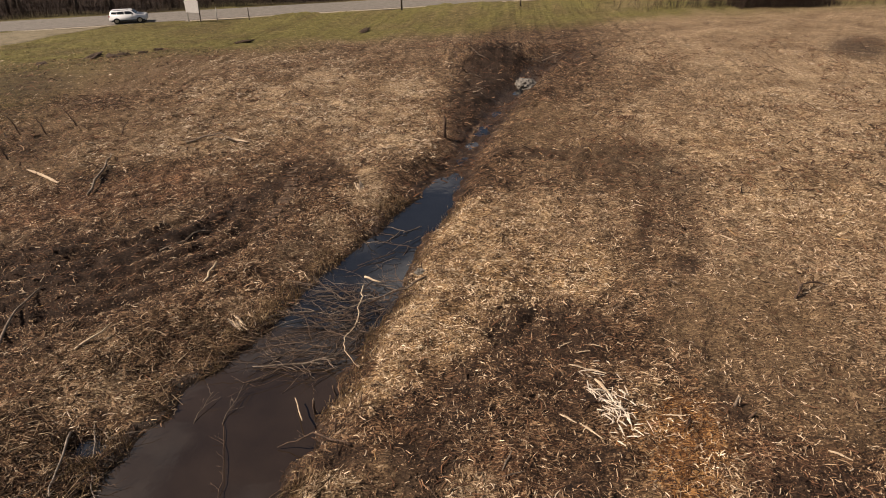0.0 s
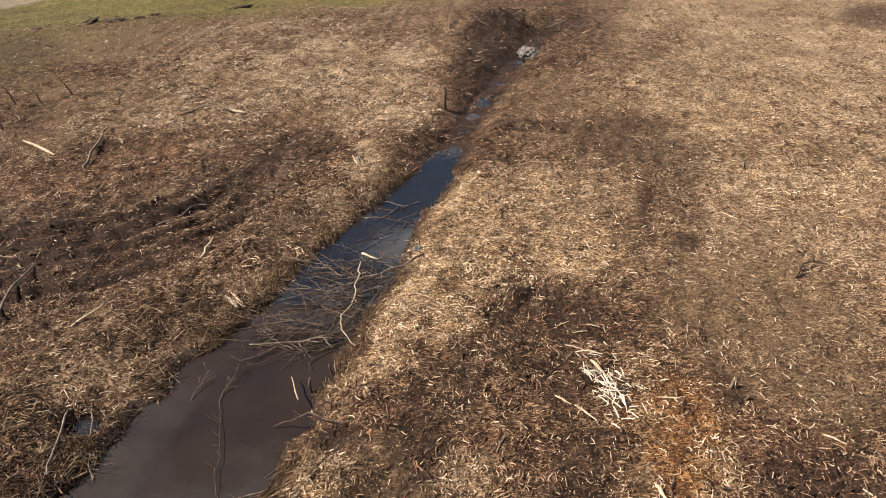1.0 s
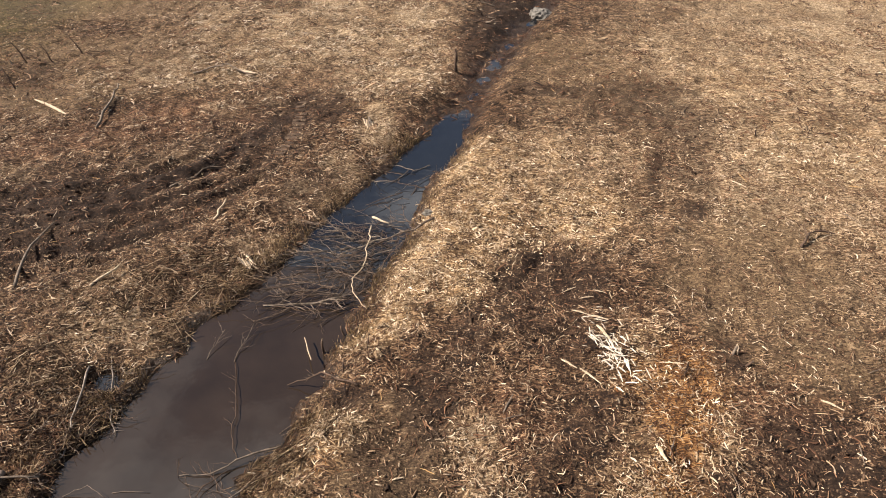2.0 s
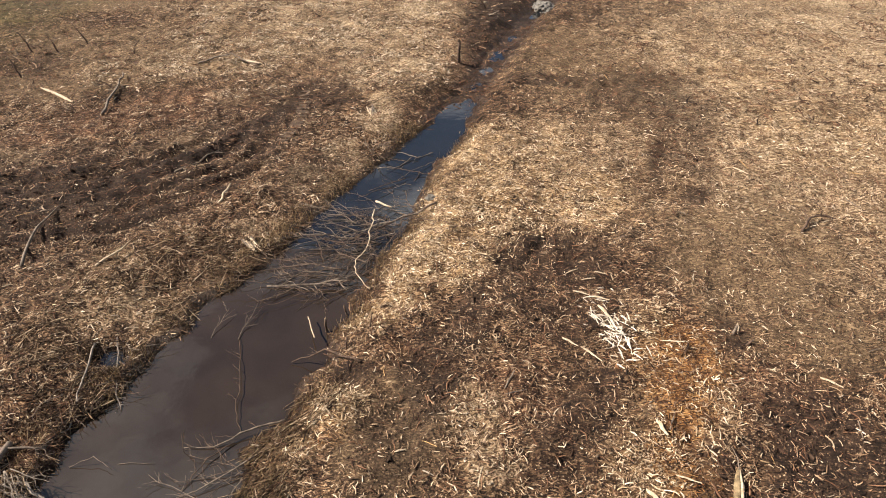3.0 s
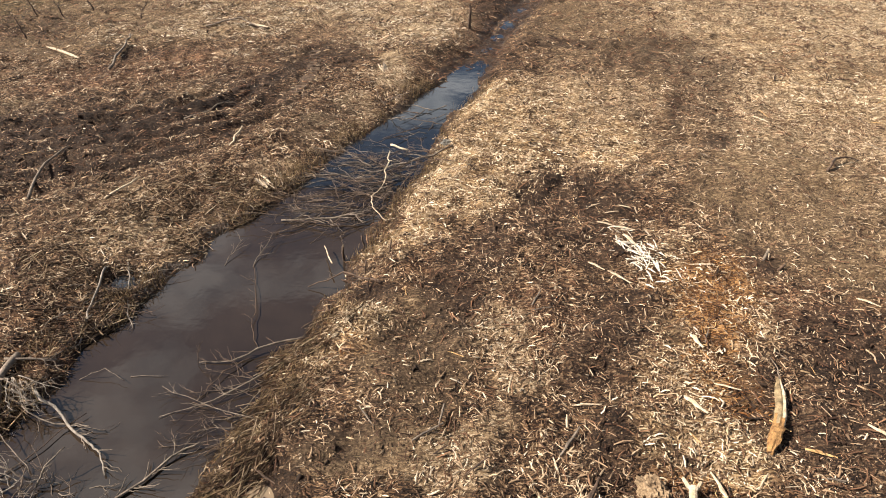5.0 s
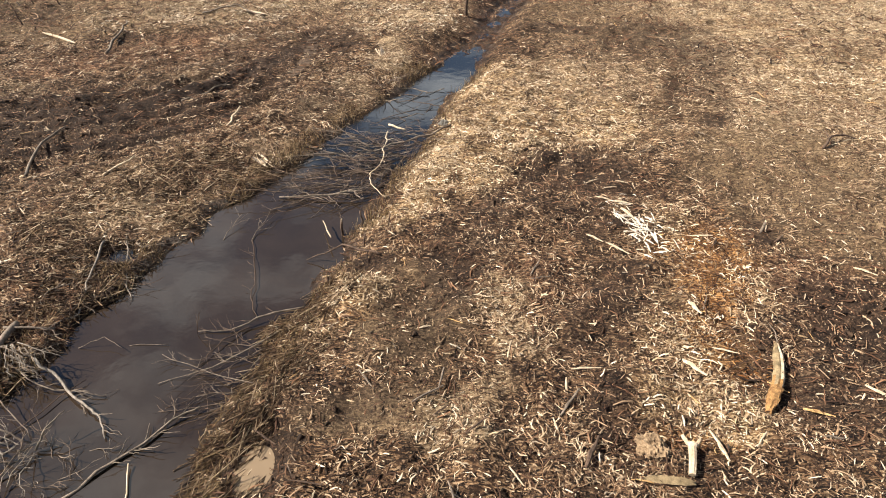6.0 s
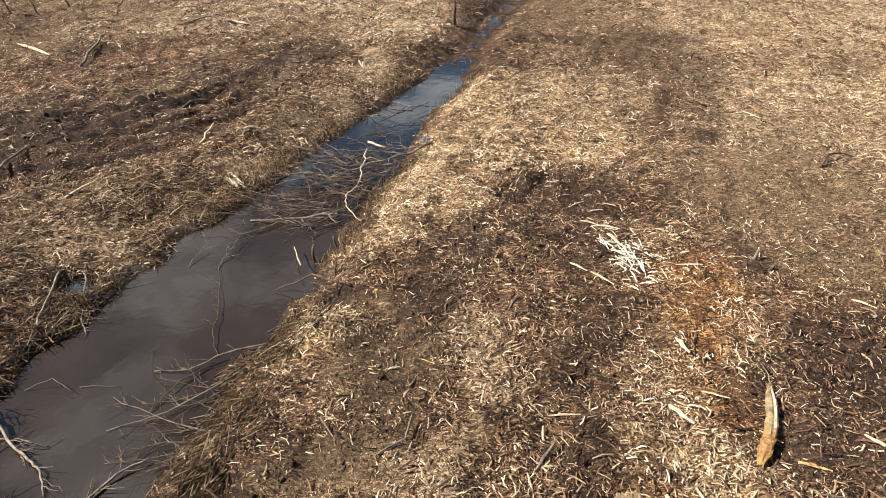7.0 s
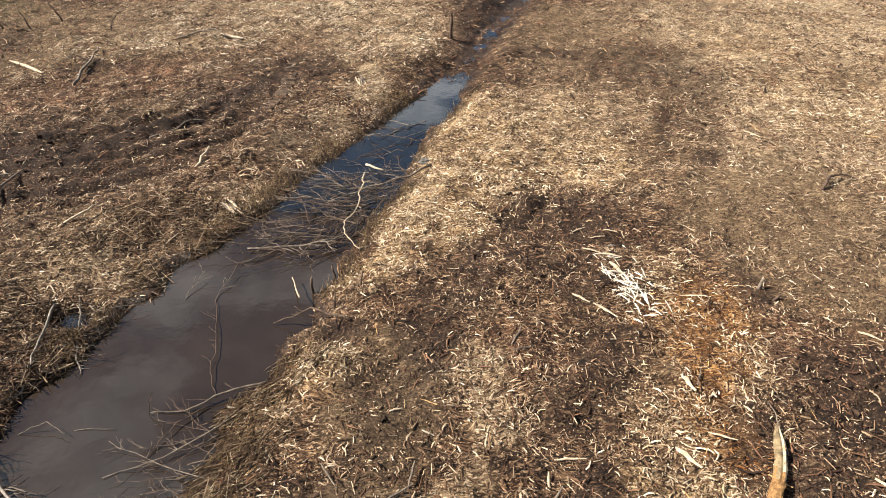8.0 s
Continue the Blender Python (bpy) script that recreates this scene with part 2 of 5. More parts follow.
# dark enough to carry the shade inside the roadside woods in its colour
M_BRUSH = pieces_material("bare_brush", [(0.0, (0.02, 0.013, 0.010)), (0.7, (0.06, 0.04, 0.03)), (1.0, (0.13, 0.09, 0.068))])
M_SOIL = wood_material("rooty_tan_soil", (0.085, 0.050, 0.027), (0.34, 0.235, 0.14), 9, 0.95, 0.8)
M_DARKSOIL = wood_material("torn_dark_soil", (0.02, 0.012, 0.008), (0.085, 0.056, 0.036), 9, 0.95, 0.8)
M_CLEAT = wood_material("pressed_mud", (0.035, 0.023, 0.015), (0.12, 0.079, 0.053), 6, 0.9, 0.6)
M_STONE = wood_material("pale_stone", (0.095, 0.086, 0.074), (0.20, 0.184, 0.162), 4, 0.8, 0.4)
M_ROAD = wood_material("worn_asphalt", (0.125, 0.114, 0.10), (0.18, 0.166, 0.147), 1.5, 0.9, 0.15)
M_GRAVEL = wood_material("gravel", (0.22, 0.185, 0.14), (0.40, 0.35, 0.28), 5, 0.95, 0.6)
M_TRACK = wood_material("dusty_gravel", (0.12, 0.10, 0.062), (0.20, 0.168, 0.11), 1.2, 0.95, 0.4)
M_CARWHITE = plain("white_car_paint", (0.62, 0.63, 0.65), 0.25, 0, 0.02)
M_GLASS = plain("dark_car_glass", (0.012, 0.014, 0.017), 0.06, 0, 0.05)
M_TYRE = plain("tyre_rubber", (0.018, 0.018, 0.018), 0.85)
M_RIM = plain("grey_alloy", (0.42, 0.42, 0.43), 0.35, 0.8)
M_TRIM = plain("black_plastic", (0.025, 0.025, 0.027), 0.6)
M_LAMP = plain("clear_lamp", (0.7, 0.7, 0.7), 0.15)
M_TAIL = plain("red_lamp", (0.35, 0.02, 0.02), 0.2)
M_SIGN = plain("weathered_white_board", (0.60, 0.58, 0.57), 0.55, 0, 0.08)
M_POST = plain("galvanised_post", (0.33, 0.32, 0.30), 0.6, 0.4)
M_POSTDARK = plain("dark_timber_post", (0.06, 0.047, 0.037), 0.85)


# ---------------------------------------------------------------- shared makers
def vnoise(x, y, size, seed):
    """Smooth value noise, 0 to 1, over arrays."""
    x, y = np.asarray(x, float) / size, np.asarray(y, float) / size
    xi, yi = np.floor(x).astype(np.int64), np.floor(y).astype(np.int64)
    u, v = x - xi, y - yi
    u, v = u * u * (3 - 2 * u), v * v * (3 - 2 * v)

    def at(i, j):
        k = (i * 374761393 + j * 668265263 + seed * 974711) & 0x7FFFFFFF
        k = ((k ^ (k >> 13)) * 1274126177) & 0x7FFFFFFF
        return ((k ^ (k >> 16)) & 0xFFFF) / 65535.0
    return (at(xi, yi) * (1 - u) + at(xi + 1, yi) * u) * (1 - v) + (at(xi, yi + 1) * (1 - u) + at(xi + 1, yi + 1) * u) * v


def fbm(x, y, size, seed, octaves=4):
    s, a, t = 0, 1.0, 0
    for k in range(octaves):
        s, t = s + a * vnoise(x, y, size / 2 ** k, seed + 17 * k), t + a
        a *= 0.55
    return s / t


def step(a, b, x):
    u = np.clip((np.asarray(x, float) - a) / (b - a), 0, 1)
    return u * u * (3 - 2 * u)


def finish(name, bm, mat, parent=None, label="", smooth=False):
    me = bpy.data.meshes.new(name)
    bm.normal_update()
    bm.to_mesh(me)
    bm.free()
    me.materials.append(mat)
    if smooth:
        me.polygons.foreach_set("use_smooth", [True] * len(me.polygons))
    ob = new(name, me)
    if parent:
        ob.parent = parent
    if label:
        ob["label"] = label
    return ob


def part(name, bm, mat, parent, label="", smooth=False):
    return finish(name, bm, mat, parent, label, smooth)


def from_arrays(name, verts, loops, starts, mat, smooth=False):
    """One mesh from flat arrays."""
    me = bpy.data.meshes.new(name)
    verts = np.asarray(verts, np.float32).reshape(-1, 3)
    me.vertices.add(len(verts))
    me.vertices.foreach_set("co", verts.ravel())
    me.loops.add(len(loops))
    me.loops.foreach_set("vertex_index", np.asarray(loops, np.int32))
    me.polygons.add(len(starts))
    me.polygons.foreach_set("loop_start", np.asarray(starts, np.int32))
    me.update(calc_edges=True)
    if smooth:
        me.polygons.foreach_set("use_smooth", np.ones(len(starts), bool))
    me.materials.append(mat)
    return new(name, me)


def tube(bm, pts, r0, r1, sides=6, knot=0.0, rng=random):
    """A tapered limb along points."""
    rings = []
    pts = [Vector(p) for p in pts]
    for k, p in enumerate(pts):
        d = (pts[min(k + 1, len(pts) - 1)] - pts[max(k - 1, 0)]).normalized()
        a = d.cross(Vector((0, 0, 1)) if abs(d.z) < 0.9 else Vector((1, 0, 0))).normalized()
        b = d.cross(a)
        r = r0 + (r1 - r0) * k / (len(pts) - 1)
        ring = []
        for s in range(sides):
            w = 2 * math.pi * s / sides
            q = r * (1 + rng.uniform(-knot, knot))
            ring.append(bm.verts.new(p + a * math.cos(w) * q + b * math.sin(w) * q))
        rings.append(ring)
    for k in range(len(rings) - 1):
        for s in range(sides):
            bm.faces.new((rings[k][s], rings[k][(s + 1) % sides], rings[k + 1][(s + 1) % sides], rings[k + 1][s]))
    bm.faces.new(rings[0][::-1])
    bm.faces.new(rings[-1])


def bent(a, b, n, wobble, rng, sag=0.0):
    """Points from a to b with uneven bends."""
    a, b = Vector(a), Vector(b)
    span = (b - a).length
    out = []
    for k in range(n + 1):
        u = k / n
        p = a.lerp(b, u)
        if 0 < k < n:
            p += Vector((rng.uniform(-1, 1), rng.uniform(-1, 1), rng.uniform(-0.6, 0.6))) * wobble * span
        p.z -= sag * span * math.sin(math.pi * u)
        out.append(p)
    return out


def box(bm, x0, x1, y0, y1, z0, z1):
    v = [bm.verts.new(p) for p in ((x0, y0, z0), (x1, y0, z0), (x1, y1, z0), (x0, y1, z0), (x0, y0, z1), (x1, y0, z1), (x1, y1, z1), (x0, y1, z1))]
    for f in ((0, 3, 2, 1), (4, 5, 6, 7), (0, 1, 5, 4), (1, 2, 6, 5), (2, 3, 7, 6), (3, 0, 4, 7)):
        bm.faces.new([v[k] for k in f])


# ---------------------------------------------------------------- lie of the land
WATER_Z = -0.6
BANK_Y = [-40, 0, 5, 6.9, 7.9, 8.9, 9.7, 11.0, 12.7, 14.8, 16.1, 17.7, 20, 22.7, 24.4, 26.9, 29.1, 34.7, 38.8, 42.4, 45.2, 49.9, 52.6, 55]
BANK_L = [-25, -12.5, -10.4, -9.6, -9.15, -9.55, -9.2, -8.8, -8.45, -7.95, -7.4, -6.6, -6.0, -5.1, -4.4, -3.8, -3.0, -1.9, -1.1, -0.1, 0.6, 1.6, 3.2, 6.5]
BANK_R = [-18, -7, -5.3, -5.1, -4.95, -5.2, -4.9, -4.5, -4.4, -4.1, -3.8, -3.5, -3.1, -2.7, -2.3, -2.0, -1.9, -0.9, 0.0, 1.0, 1.8, 3.2, 5.6, 9.5]
RUT = [(-8.6, 30.0), (-9.0, 27.5), (-9.5, 24.2), (-10.4, 21.4), (-11.8, 19.5), (-13.8, 18.2), (-16.5, 17.2), (-21, 16.0), (-28, 14)]
TREAD = [(-9.6, 28.2), (-9.25, 27.0), (-9.0, 25.6), (-8.95, 24.2), (-9.05, 22.8)]
TOW = Vector((0.937, 0.35)).normalized()       # the road's run
ROAD_AT, ROAD_Z, ROAD_HALF = Vector((-47.6, 81.7)), -2.6, 3.7


def road_side(x, y):
    """Metres beyond the road's middle line."""
    return -(np.asarray(x) - ROAD_AT.x) * TOW.y + (np.asarray(y) - ROAD_AT.y) * TOW.x


def edges(y):
    y = np.asarray(y, float)
    w = 0.28 * (vnoise(y, y * 0, 0.4, 6) - 0.5) + 0.42 * (vnoise(y, y * 0, 0.9, 3) - 0.5) + 0.12 * (vnoise(y, y * 0, 2.3, 4) - 0.5)
    w2 = 0.28 * (vnoise(y, y * 0, 0.4, 7) - 0.5) + 0.45 * (vnoise(y, y * 0, 0.9, 8) - 0.5) + 0.12 * (vnoise(y, y * 0, 2.1, 9) - 0.5)
    return np.interp(y, BANK_Y, BANK_L) + w, np.interp(y, BANK_Y, BANK_R) + w2


def near_path(x, y, path):
    """Distance to a bent line, less than nothing on its left."""
    best, side = np.full(np.shape(x), 1e9), np.ones(np.shape(x))
    for (ax, ay), (bx, by) in zip(path[:-1], path[1:]):
        dx, dy = bx - ax, by - ay
        u = np.clip(((x - ax) * dx + (y - ay) * dy) / (dx * dx + dy * dy), 0, 1)
        d = np.hypot(x - ax - u * dx, y - ay - u * dy)
        side = np.where(d < best, np.sign((x - ax) * dy - (y - ay) * dx), side)
        best = np.minimum(best, d)
    return best * side


RUT_RUN = np.array([0.72 * x + 0.69 * y for x, y in RUT])[::-1]
RUT_OFF = np.array([0.72 * y - 0.69 * x for x, y in RUT])[::-1]


def rut_place(x, y):
    """Distance along the ruts, and across from their middle line."""
    x, y = np.asarray(x, float), np.asarray(y, float)
    run, off = 0.72 * x + 0.69 * y, 0.72 * y - 0.69 * x
    mid = sum(np.interp(run + k, RUT_RUN, RUT_OFF) for k in (-0.9, -0.45, 0, 0.45, 0.9)) / 5
    bend = (np.interp(run + 1, RUT_RUN, RUT_OFF) - np.interp(run - 1, RUT_RUN, RUT_OFF)) / 2
    return run, (off - mid) / np.sqrt(1 + bend * bend)


def rut_streaks(x, y, size, seed):
    """Uneven streaks drawn out along the ruts, 0 to 1."""
    run, d = rut_place(x, y)
    return fbm(run * 0.08, d, size, seed, 3)


def blob(x, y, cx, cy, rx, ry, turn=0.0):
    """A ragged round patch: 1 inside, 0 outside."""
    out, reach = np.zeros(np.shape(x)), 1.8 * max(rx, ry)
    k = (np.abs(x - cx) < reach) & (np.abs(y - cy) < reach)
    if not k.any():
        return out
    x, y = x[k], y[k]
    c, s = math.cos(radians(turn)), math.sin(radians(turn))
    u, v = ((x - cx) * c + (y - cy) * s) / rx, (-(x - cx) * s + (y - cy) * c) / ry
    out[k] = 1 - step(0.6, 1.35, np.sqrt(u * u + v * v) + 0.6 * (fbm(x, y, 1.3, 61) - 0.5) + 0.7 * (fbm(x, y, 0.9 * max(rx, ry), 63) - 0.5) + 0.4 * (fbm(x, y, 0.4, 62, 2) - 0.5))
    return out


def mound(x, y, cx, cy, rx, ry, turn=0.0):
    """A smooth rounded rise: 1 in the middle, 0 outside."""
    c, s = math.cos(radians(turn)), math.sin(radians(turn))
    u, v = ((x - cx) * c + (y - cy) * s) / rx, (-(x - cx) * s + (y - cy) * c) / ry
    return 1 - step(0.1, 1.3, np.sqrt(u * u + v * v))


def height(x, y):
    x, y = np.asarray(x, float), np.asarray(y, float)
    base = 0.30 * (fbm(x, y, 9, 1, 3) - 0.5) + 0.30 * (fbm(x, y, 1.7, 2, 4) - 0.5) + 0.34 * (fbm(x, y, 0.6, 5, 3) - 0.5)
    rs = road_side(x, y)
    base = base - 2.35 * step(-46, -8, rs)
    base = np.where(rs > -8, base + (ROAD_Z - 0.12 - base) * step(-8, -4.5, rs), base)
    base = base + 0.9 * step(6, 20, rs) * (vnoise(x, y, 14, 7) * 0.5 + 0.5)
    # trampled hollows and heaps
    base = base - 0.14 * mound(x, y, 1.8, 15.6, 1.9, 1.2) - 0.12 * mound(x, y, 6.8, 26.0, 1.3, 4.0, -8) - 0.10 * mound(x, y, 6.6, 9.4, 1.4, 1.6)
    base = base + (0.3 + 0.9 * fbm(x, y, 1.2, 36, 3)) * mound(x, y, -1.6, 50.5, 3.4, 2.2) + 0.35 * mound(x, y, -1.0, 54.0, 6.0, 1.6) + 0.28 * mound(x, y, 24.6, 48.5, 3.2, 3.6)
    base = base + 0.34 * mound(x, y, -3.4, 9.8, 1.0, 0.9) + 0.15 * mound(x, y, -1.0, 5.6, 1.4, 1.0) - 0.3 * mound(x, y, -23.3, 29.7, 2.2, 1.4)
    # machine ruts
    run, d = rut_place(x, y)
    band = (1 - step(0.75, 1.15, np.abs(d) / rut_half(x))) * (1 - step(21.5, 24.5, y))
    wave = np.sin(2 * math.pi * (d + 0.35 * (fbm(x, y, 3.2, 33, 2) - 0.5)) / 1.05)
    base = base + band * (0.12 * wave * step(0.2, 0.5, fbm(x, y, 3.5, 34, 2)) + 0.22 * (rut_streaks(x, y, 0.6, 37) - 0.5) - 0.08)
    pressed = 1 - step(0.3, 0.6, np.abs(near_path(x, y, TREAD)))
    base = base * (1 - 0.8 * pressed) - 0.09 * pressed
    mud = mud_zone(x, y) * (1 - pressed)
    base = base + mud * (0.22 - 0.08 * band) * (fbm(x, y, 0.5, 31, 3) - 0.5)
    # a torn cleft beside the trampled soil
    torn = np.abs(near_path(x, y, ((0.6, 15.7), (1.4, 17.8))))
    base = base - 0.1 * (1 - step(0.04, 0.22, torn + 0.12 * (fbm(x, y, 0.4, 64, 2) - 0.5)))
    # the ditch
    left, right = edges(np.clip(y, -40, 54))
    out = np.maximum(left - x, x - right)
    gone = step(52, 56, y)
    rim = np.where(x > (left + right) / 2, 1.2, np.interp(y, [16, 24, 30], [3.0, 2.0, 1.3]))
    bed = np.where(y < 26, WATER_Z - 0.45, np.where(y > 29, WATER_Z - 0.01, WATER_Z - 0.45 + 0.44 * (y - 26) / 3))
    bed = bed + 0.14 * (fbm(x, y, 0.9, 41, 3) - 0.5) * step(25, 28, y)
    inside = WATER_Z + 0.02 + (bed - WATER_Z - 0.02) * step(0.0, 0.8, -out)
    lift = 0.24 * step(0, 0.16, out) + 0.76 * step(0, 1, np.clip(out, 0, None) / rim)
    ditch = np.where(out < 0, inside, WATER_Z + 0.02 + (base - WATER_Z - 0.02) * lift)
    z = ditch * (1 - gone) + base * gone
    # a pocket of water behind the near bank, and a mud puddle
    pocket = np.hypot((x + 9.68) / 0.42, (y - 11.15) / 0.32)
    z = np.where(pocket < 1.8, np.minimum(z, -0.55 + 0.3 * (pocket - 0.7)), z)
    bowl = np.hypot((x + 4.25) / 0.36, (y - 5.2) / 0.62)
    z = np.where(bowl < 1.7, np.minimum(z, -0.30 + 0.16 * (bowl - 0.85)), z)
    return z


def rut_half(x):
    """Half the width of the churned band, wider to the west."""
    return np.interp(-np.asarray(x, float), [8.8, 10.4, 12, 14, 17, 24], [1.3, 2.3, 3.1, 3.6, 3.8, 4.0])


# patches over the field: middle, half widths, turn, strength
# mostly mud; the band from (-0.8, 13.2) to (-2.1, 8.9) paints shade
near_mud_shade = ((1.4, 16.1, 1.8, 1.7, -3, 0.78), (0.5, 14.5, 0.9, 1.6, 0, 0.5), (-0.8, 13.2, 0.6, 1.6, 3, 0.75), (-1.6, 11.3, 0.7, 1.5, 6, 0.75), (-2.1, 8.9, 0.8, 1.3, 9, 0.5),
            (1.6, 13.7, 0.9, 1.1, -3, 0.6), (6.8, 9.7, 1.3, 1.6, -20, 0.9), (5.5, 7.9, 1.0, 1.3, -18, 0.7), (4.5, 8.9, 0.4, 1.1, -14, 0.6), (2.2, 10.6, 0.8, 1.2, -6, 0.6),
            (1.4, 9.1, 0.6, 0.9, -4, 0.5), (1.6, 7.1, 0.4, 1.0, -5, 0.65))
# mostly mud; the patch at (-3.4, 10.9) paints the shade round a stub
bank_mud_shade = ((-3.1, 6.6, 1.2, 0.6, 14, 0.55), (-2.3, 7.5, 0.6, 0.8, 10, 0.5), (5.8, 13.2, 0.4, 0.7, -15, 0.75), (-3.4, 10.9, 0.5, 0.5, 12, 0.7), (-4.2, 5.2, 0.8, 1.1, 0, 0.85), (8.3, 8.6, 1.3, 2.0, -20, 0.75))
# mostly mud; the patch at (4.5, 49.8) paints the far channel's shadow line
far_mud_shade = ((6.9, 26.0, 1.3, 5.0, -11, 0.5), (6.3, 20.2, 0.6, 0.8, -12, 0.85), (5.5, 29.2, 2.2, 2.8, -8, 0.55), (1.6, 30.6, 2.4, 0.8, -2, 0.6), (5.2, 22.2, 0.4, 2.4, -9, 0.7), (6.2, 28.8, 1.5, 4.1, -9, 0.4),
           (7.4, 26.2, 0.5, 2.6, -12, 0.6), (26.0, 53.9, 2.0, 4.6, -23, 0.75), (4.5, 49.8, 3.0, 1.8, -4, 0.45), (-0.9, 43.3, 2.1, 8.1, 2, 0.85), (-2.1, 37.8, 1.3, 5.4, 3, 0.7), (-0.7, 50.8, 1.7, 4.5, 1, 0.9),
           (-32.2, 42.8, 2.4, 4.8, 34, 0.6), (-23.9, 30.7, 1.2, 1.2, 33, 0.4), (-7.4, 20.6, 0.9, 2.0, -20, 0.5))


def mud_zone(x, y):
    x, y = np.asarray(x, float), np.asarray(y, float)
    d = np.abs(rut_place(x, y)[1]) / rut_half(x)
    m = 0.95 * (1 - step(0.6, 1.2, d + 0.9 * (fbm(x, y, 1.6, 21) - 0.5)))
    m = m * (1 - 0.2 * step(24, 28, y)) * (1 - step(28.5, 30.5, y))
    m = m * (0.6 + 0.4 * step(0.38, 0.56, rut_streaks(x, y, 0.9, 38)))
    m = np.maximum(m, 0.4 * (1 - step(28.0, 30.0, y)) * (1 - step(0.9, 1.35, d + 0.8 * (fbm(x, y, 2.2, 22) - 0.5))))
    for cx, cy, rx, ry, turn, k in near_mud_shade + bank_mud_shade + far_mud_shade:
        m = np.maximum(m, k * blob(x, y, cx, cy, rx, ry, turn))
    return m


# drifts of fresh chips, bleached chips, red bark, rotten orange wood and bare loam
# yellow chips; along the right bank their colour also holds its sunlit slope
lit_gold_spots = ((-2.5, 17.7, 0.8, 3.1, 6, 1), (-2.9, 15.0, 0.5, 1.7, 8, 1), (-3.3, 13.3, 0.7, 0.7, 10, 1), (-1.4, 22.6, 1.1, 2.7, 3, 0.8), (-0.6, 19.3, 1.7, 2.8, 2, 0.9), (0.7, 23.5, 1.8, 2.0, -1, 0.7),
              (2.3, 19.5, 1.8, 2.0, -4, 0.8), (-1.5, 15.8, 1.0, 1.5, 4, 0.8), (-3.6, 9.8, 0.7, 0.7, 13, 1), (-4.1, 8.7, 0.4, 0.6, 15, 0.8))
field_gold = ((3.2, 9.5, 0.7, 1.4, -9, 0.55), (2.6, 7.5, 0.6, 0.8, -9, 0.8), (3.6, 7.1, 0.8, 0.8, -13, 0.9), (4.7, 10.8, 0.7, 1.4, -13, 0.3), (3.8, 13.0, 0.6, 1.5, -10, 0.5), (11.8, 25.5, 2.8, 3.4, -20, 0.5), (11.1, 32.5, 3.2, 3.4, -15, 0.4))
near_pale = ((-3.6, 9.9, 0.6, 0.5, 13, 0.9), (-2.9, 15.0, 0.4, 1.6, 8, 0.8), (-2.5, 17.6, 0.4, 2.2, 6, 0.5), (-0.5, 9.9, 0.6, 0.7, 3, 0.9), (-0.1, 8.7, 0.6, 0.5, 2, 0.7), (-0.4, 7.4, 0.4, 0.3, 3, 0.7), (-1.0, 6.7, 0.7, 0.4, 6, 0.9), (-1.1, 6.0, 0.7, 0.4, 6, 0.9), (3.5, 10.5, 0.3, 0.4, -10, 0.4), (6.9, 22.1, 0.8, 2.0, -13, 0.7))
far_pale = ((10.8, 27.9, 2.8, 3.0, -17, 0.8), (15.3, 35.4, 3.9, 5.1, -19, 0.9), (8.9, 35.5, 5.2, 3.3, -11, 0.7), (21.2, 48.5, 4.1, 3.8, -21, 0.9), (13.3, 51.9, 6.0, 4.7, -13, 0.8), (18.2, 40.5, 4.4, 5.0, -21, 0.8))
west_spots = ((-9.4, 13.3, 1.8, 1.3, 25, 0.85), (-11.5, 13.8, 1.4, 1.3, 29, 0.5), (-10.9, 11.7, 1.4, 1.6, 30, 0.5), (-9.1, 11.6, 0.8, 0.8, 27, 0.5), (-8.3, 15.6, 0.7, 0.8, 21, 0.6), (-7.8, 17.2, 1.0, 0.8, 18, 0.5),
              (-7.1, 20.2, 1.1, 1.3, 15, 0.6), (-5.7, 25.7, 0.8, 2.6, 10, 1.0), (-6.3, 22.6, 1.0, 1.3, 12, 0.6), (-18.5, 20.4, 1.0, 0.9, 34, 0.6), (-13.1, 22.4, 1.3, 0.5, 24, 0.4))
west_far = ((-11.6, 27.9, 2.3, 1.5, 19, 0.5), (-14.5, 32.3, 5.1, 3.2, 21, 0.8), (-6.8, 32.9, 3.1, 4.1, 10, 0.9), (-18.9, 30.3, 2.5, 2.6, 27, 0.5), (-10.2, 40.0, 5.5, 6.2, 13, 0.9), (-16.0, 38.3, 4.1, 4.9, 20, 0.6), (-5.9, 34.9, 2.7, 3.9, 9, 0.8), (-16.2, 48.0, 6.2, 5.3, 17, 0.4))
red_spots = ((6.6, 24.5, 1.5, 4.0, -11, 0.7), (-11.9, 11.1, 0.8, 0.7, 33, 0.6), (-9.8, 8.0, 0.7, 0.7, 33, 0.7), (-10.7, 9.3, 0.9, 0.8, 33, 0.5), (-16.3, 25.1, 2.6, 1.5, 27, 0.7), (-13.8, 26.2, 3.0, 2.0, 24, 0.8), (-17.4, 23.6, 2.8, 1.5, 31, 0.7),
             (-9.1, 30.6, 3.3, 2.0, 15, 0.5), (-3.1, 34.5, 1.2, 3.7, 5, 0.6), (-2.8, 10.3, 0.7, 1.2, 10, 0.4), (0.4, 10.6, 1.0, 1.2, 0, 0.5), (6.7, 30.1, 2.8, 3.7, -10, 0.5), (6.5, 11.3, 1.1, 1.3, -18, 0.5))
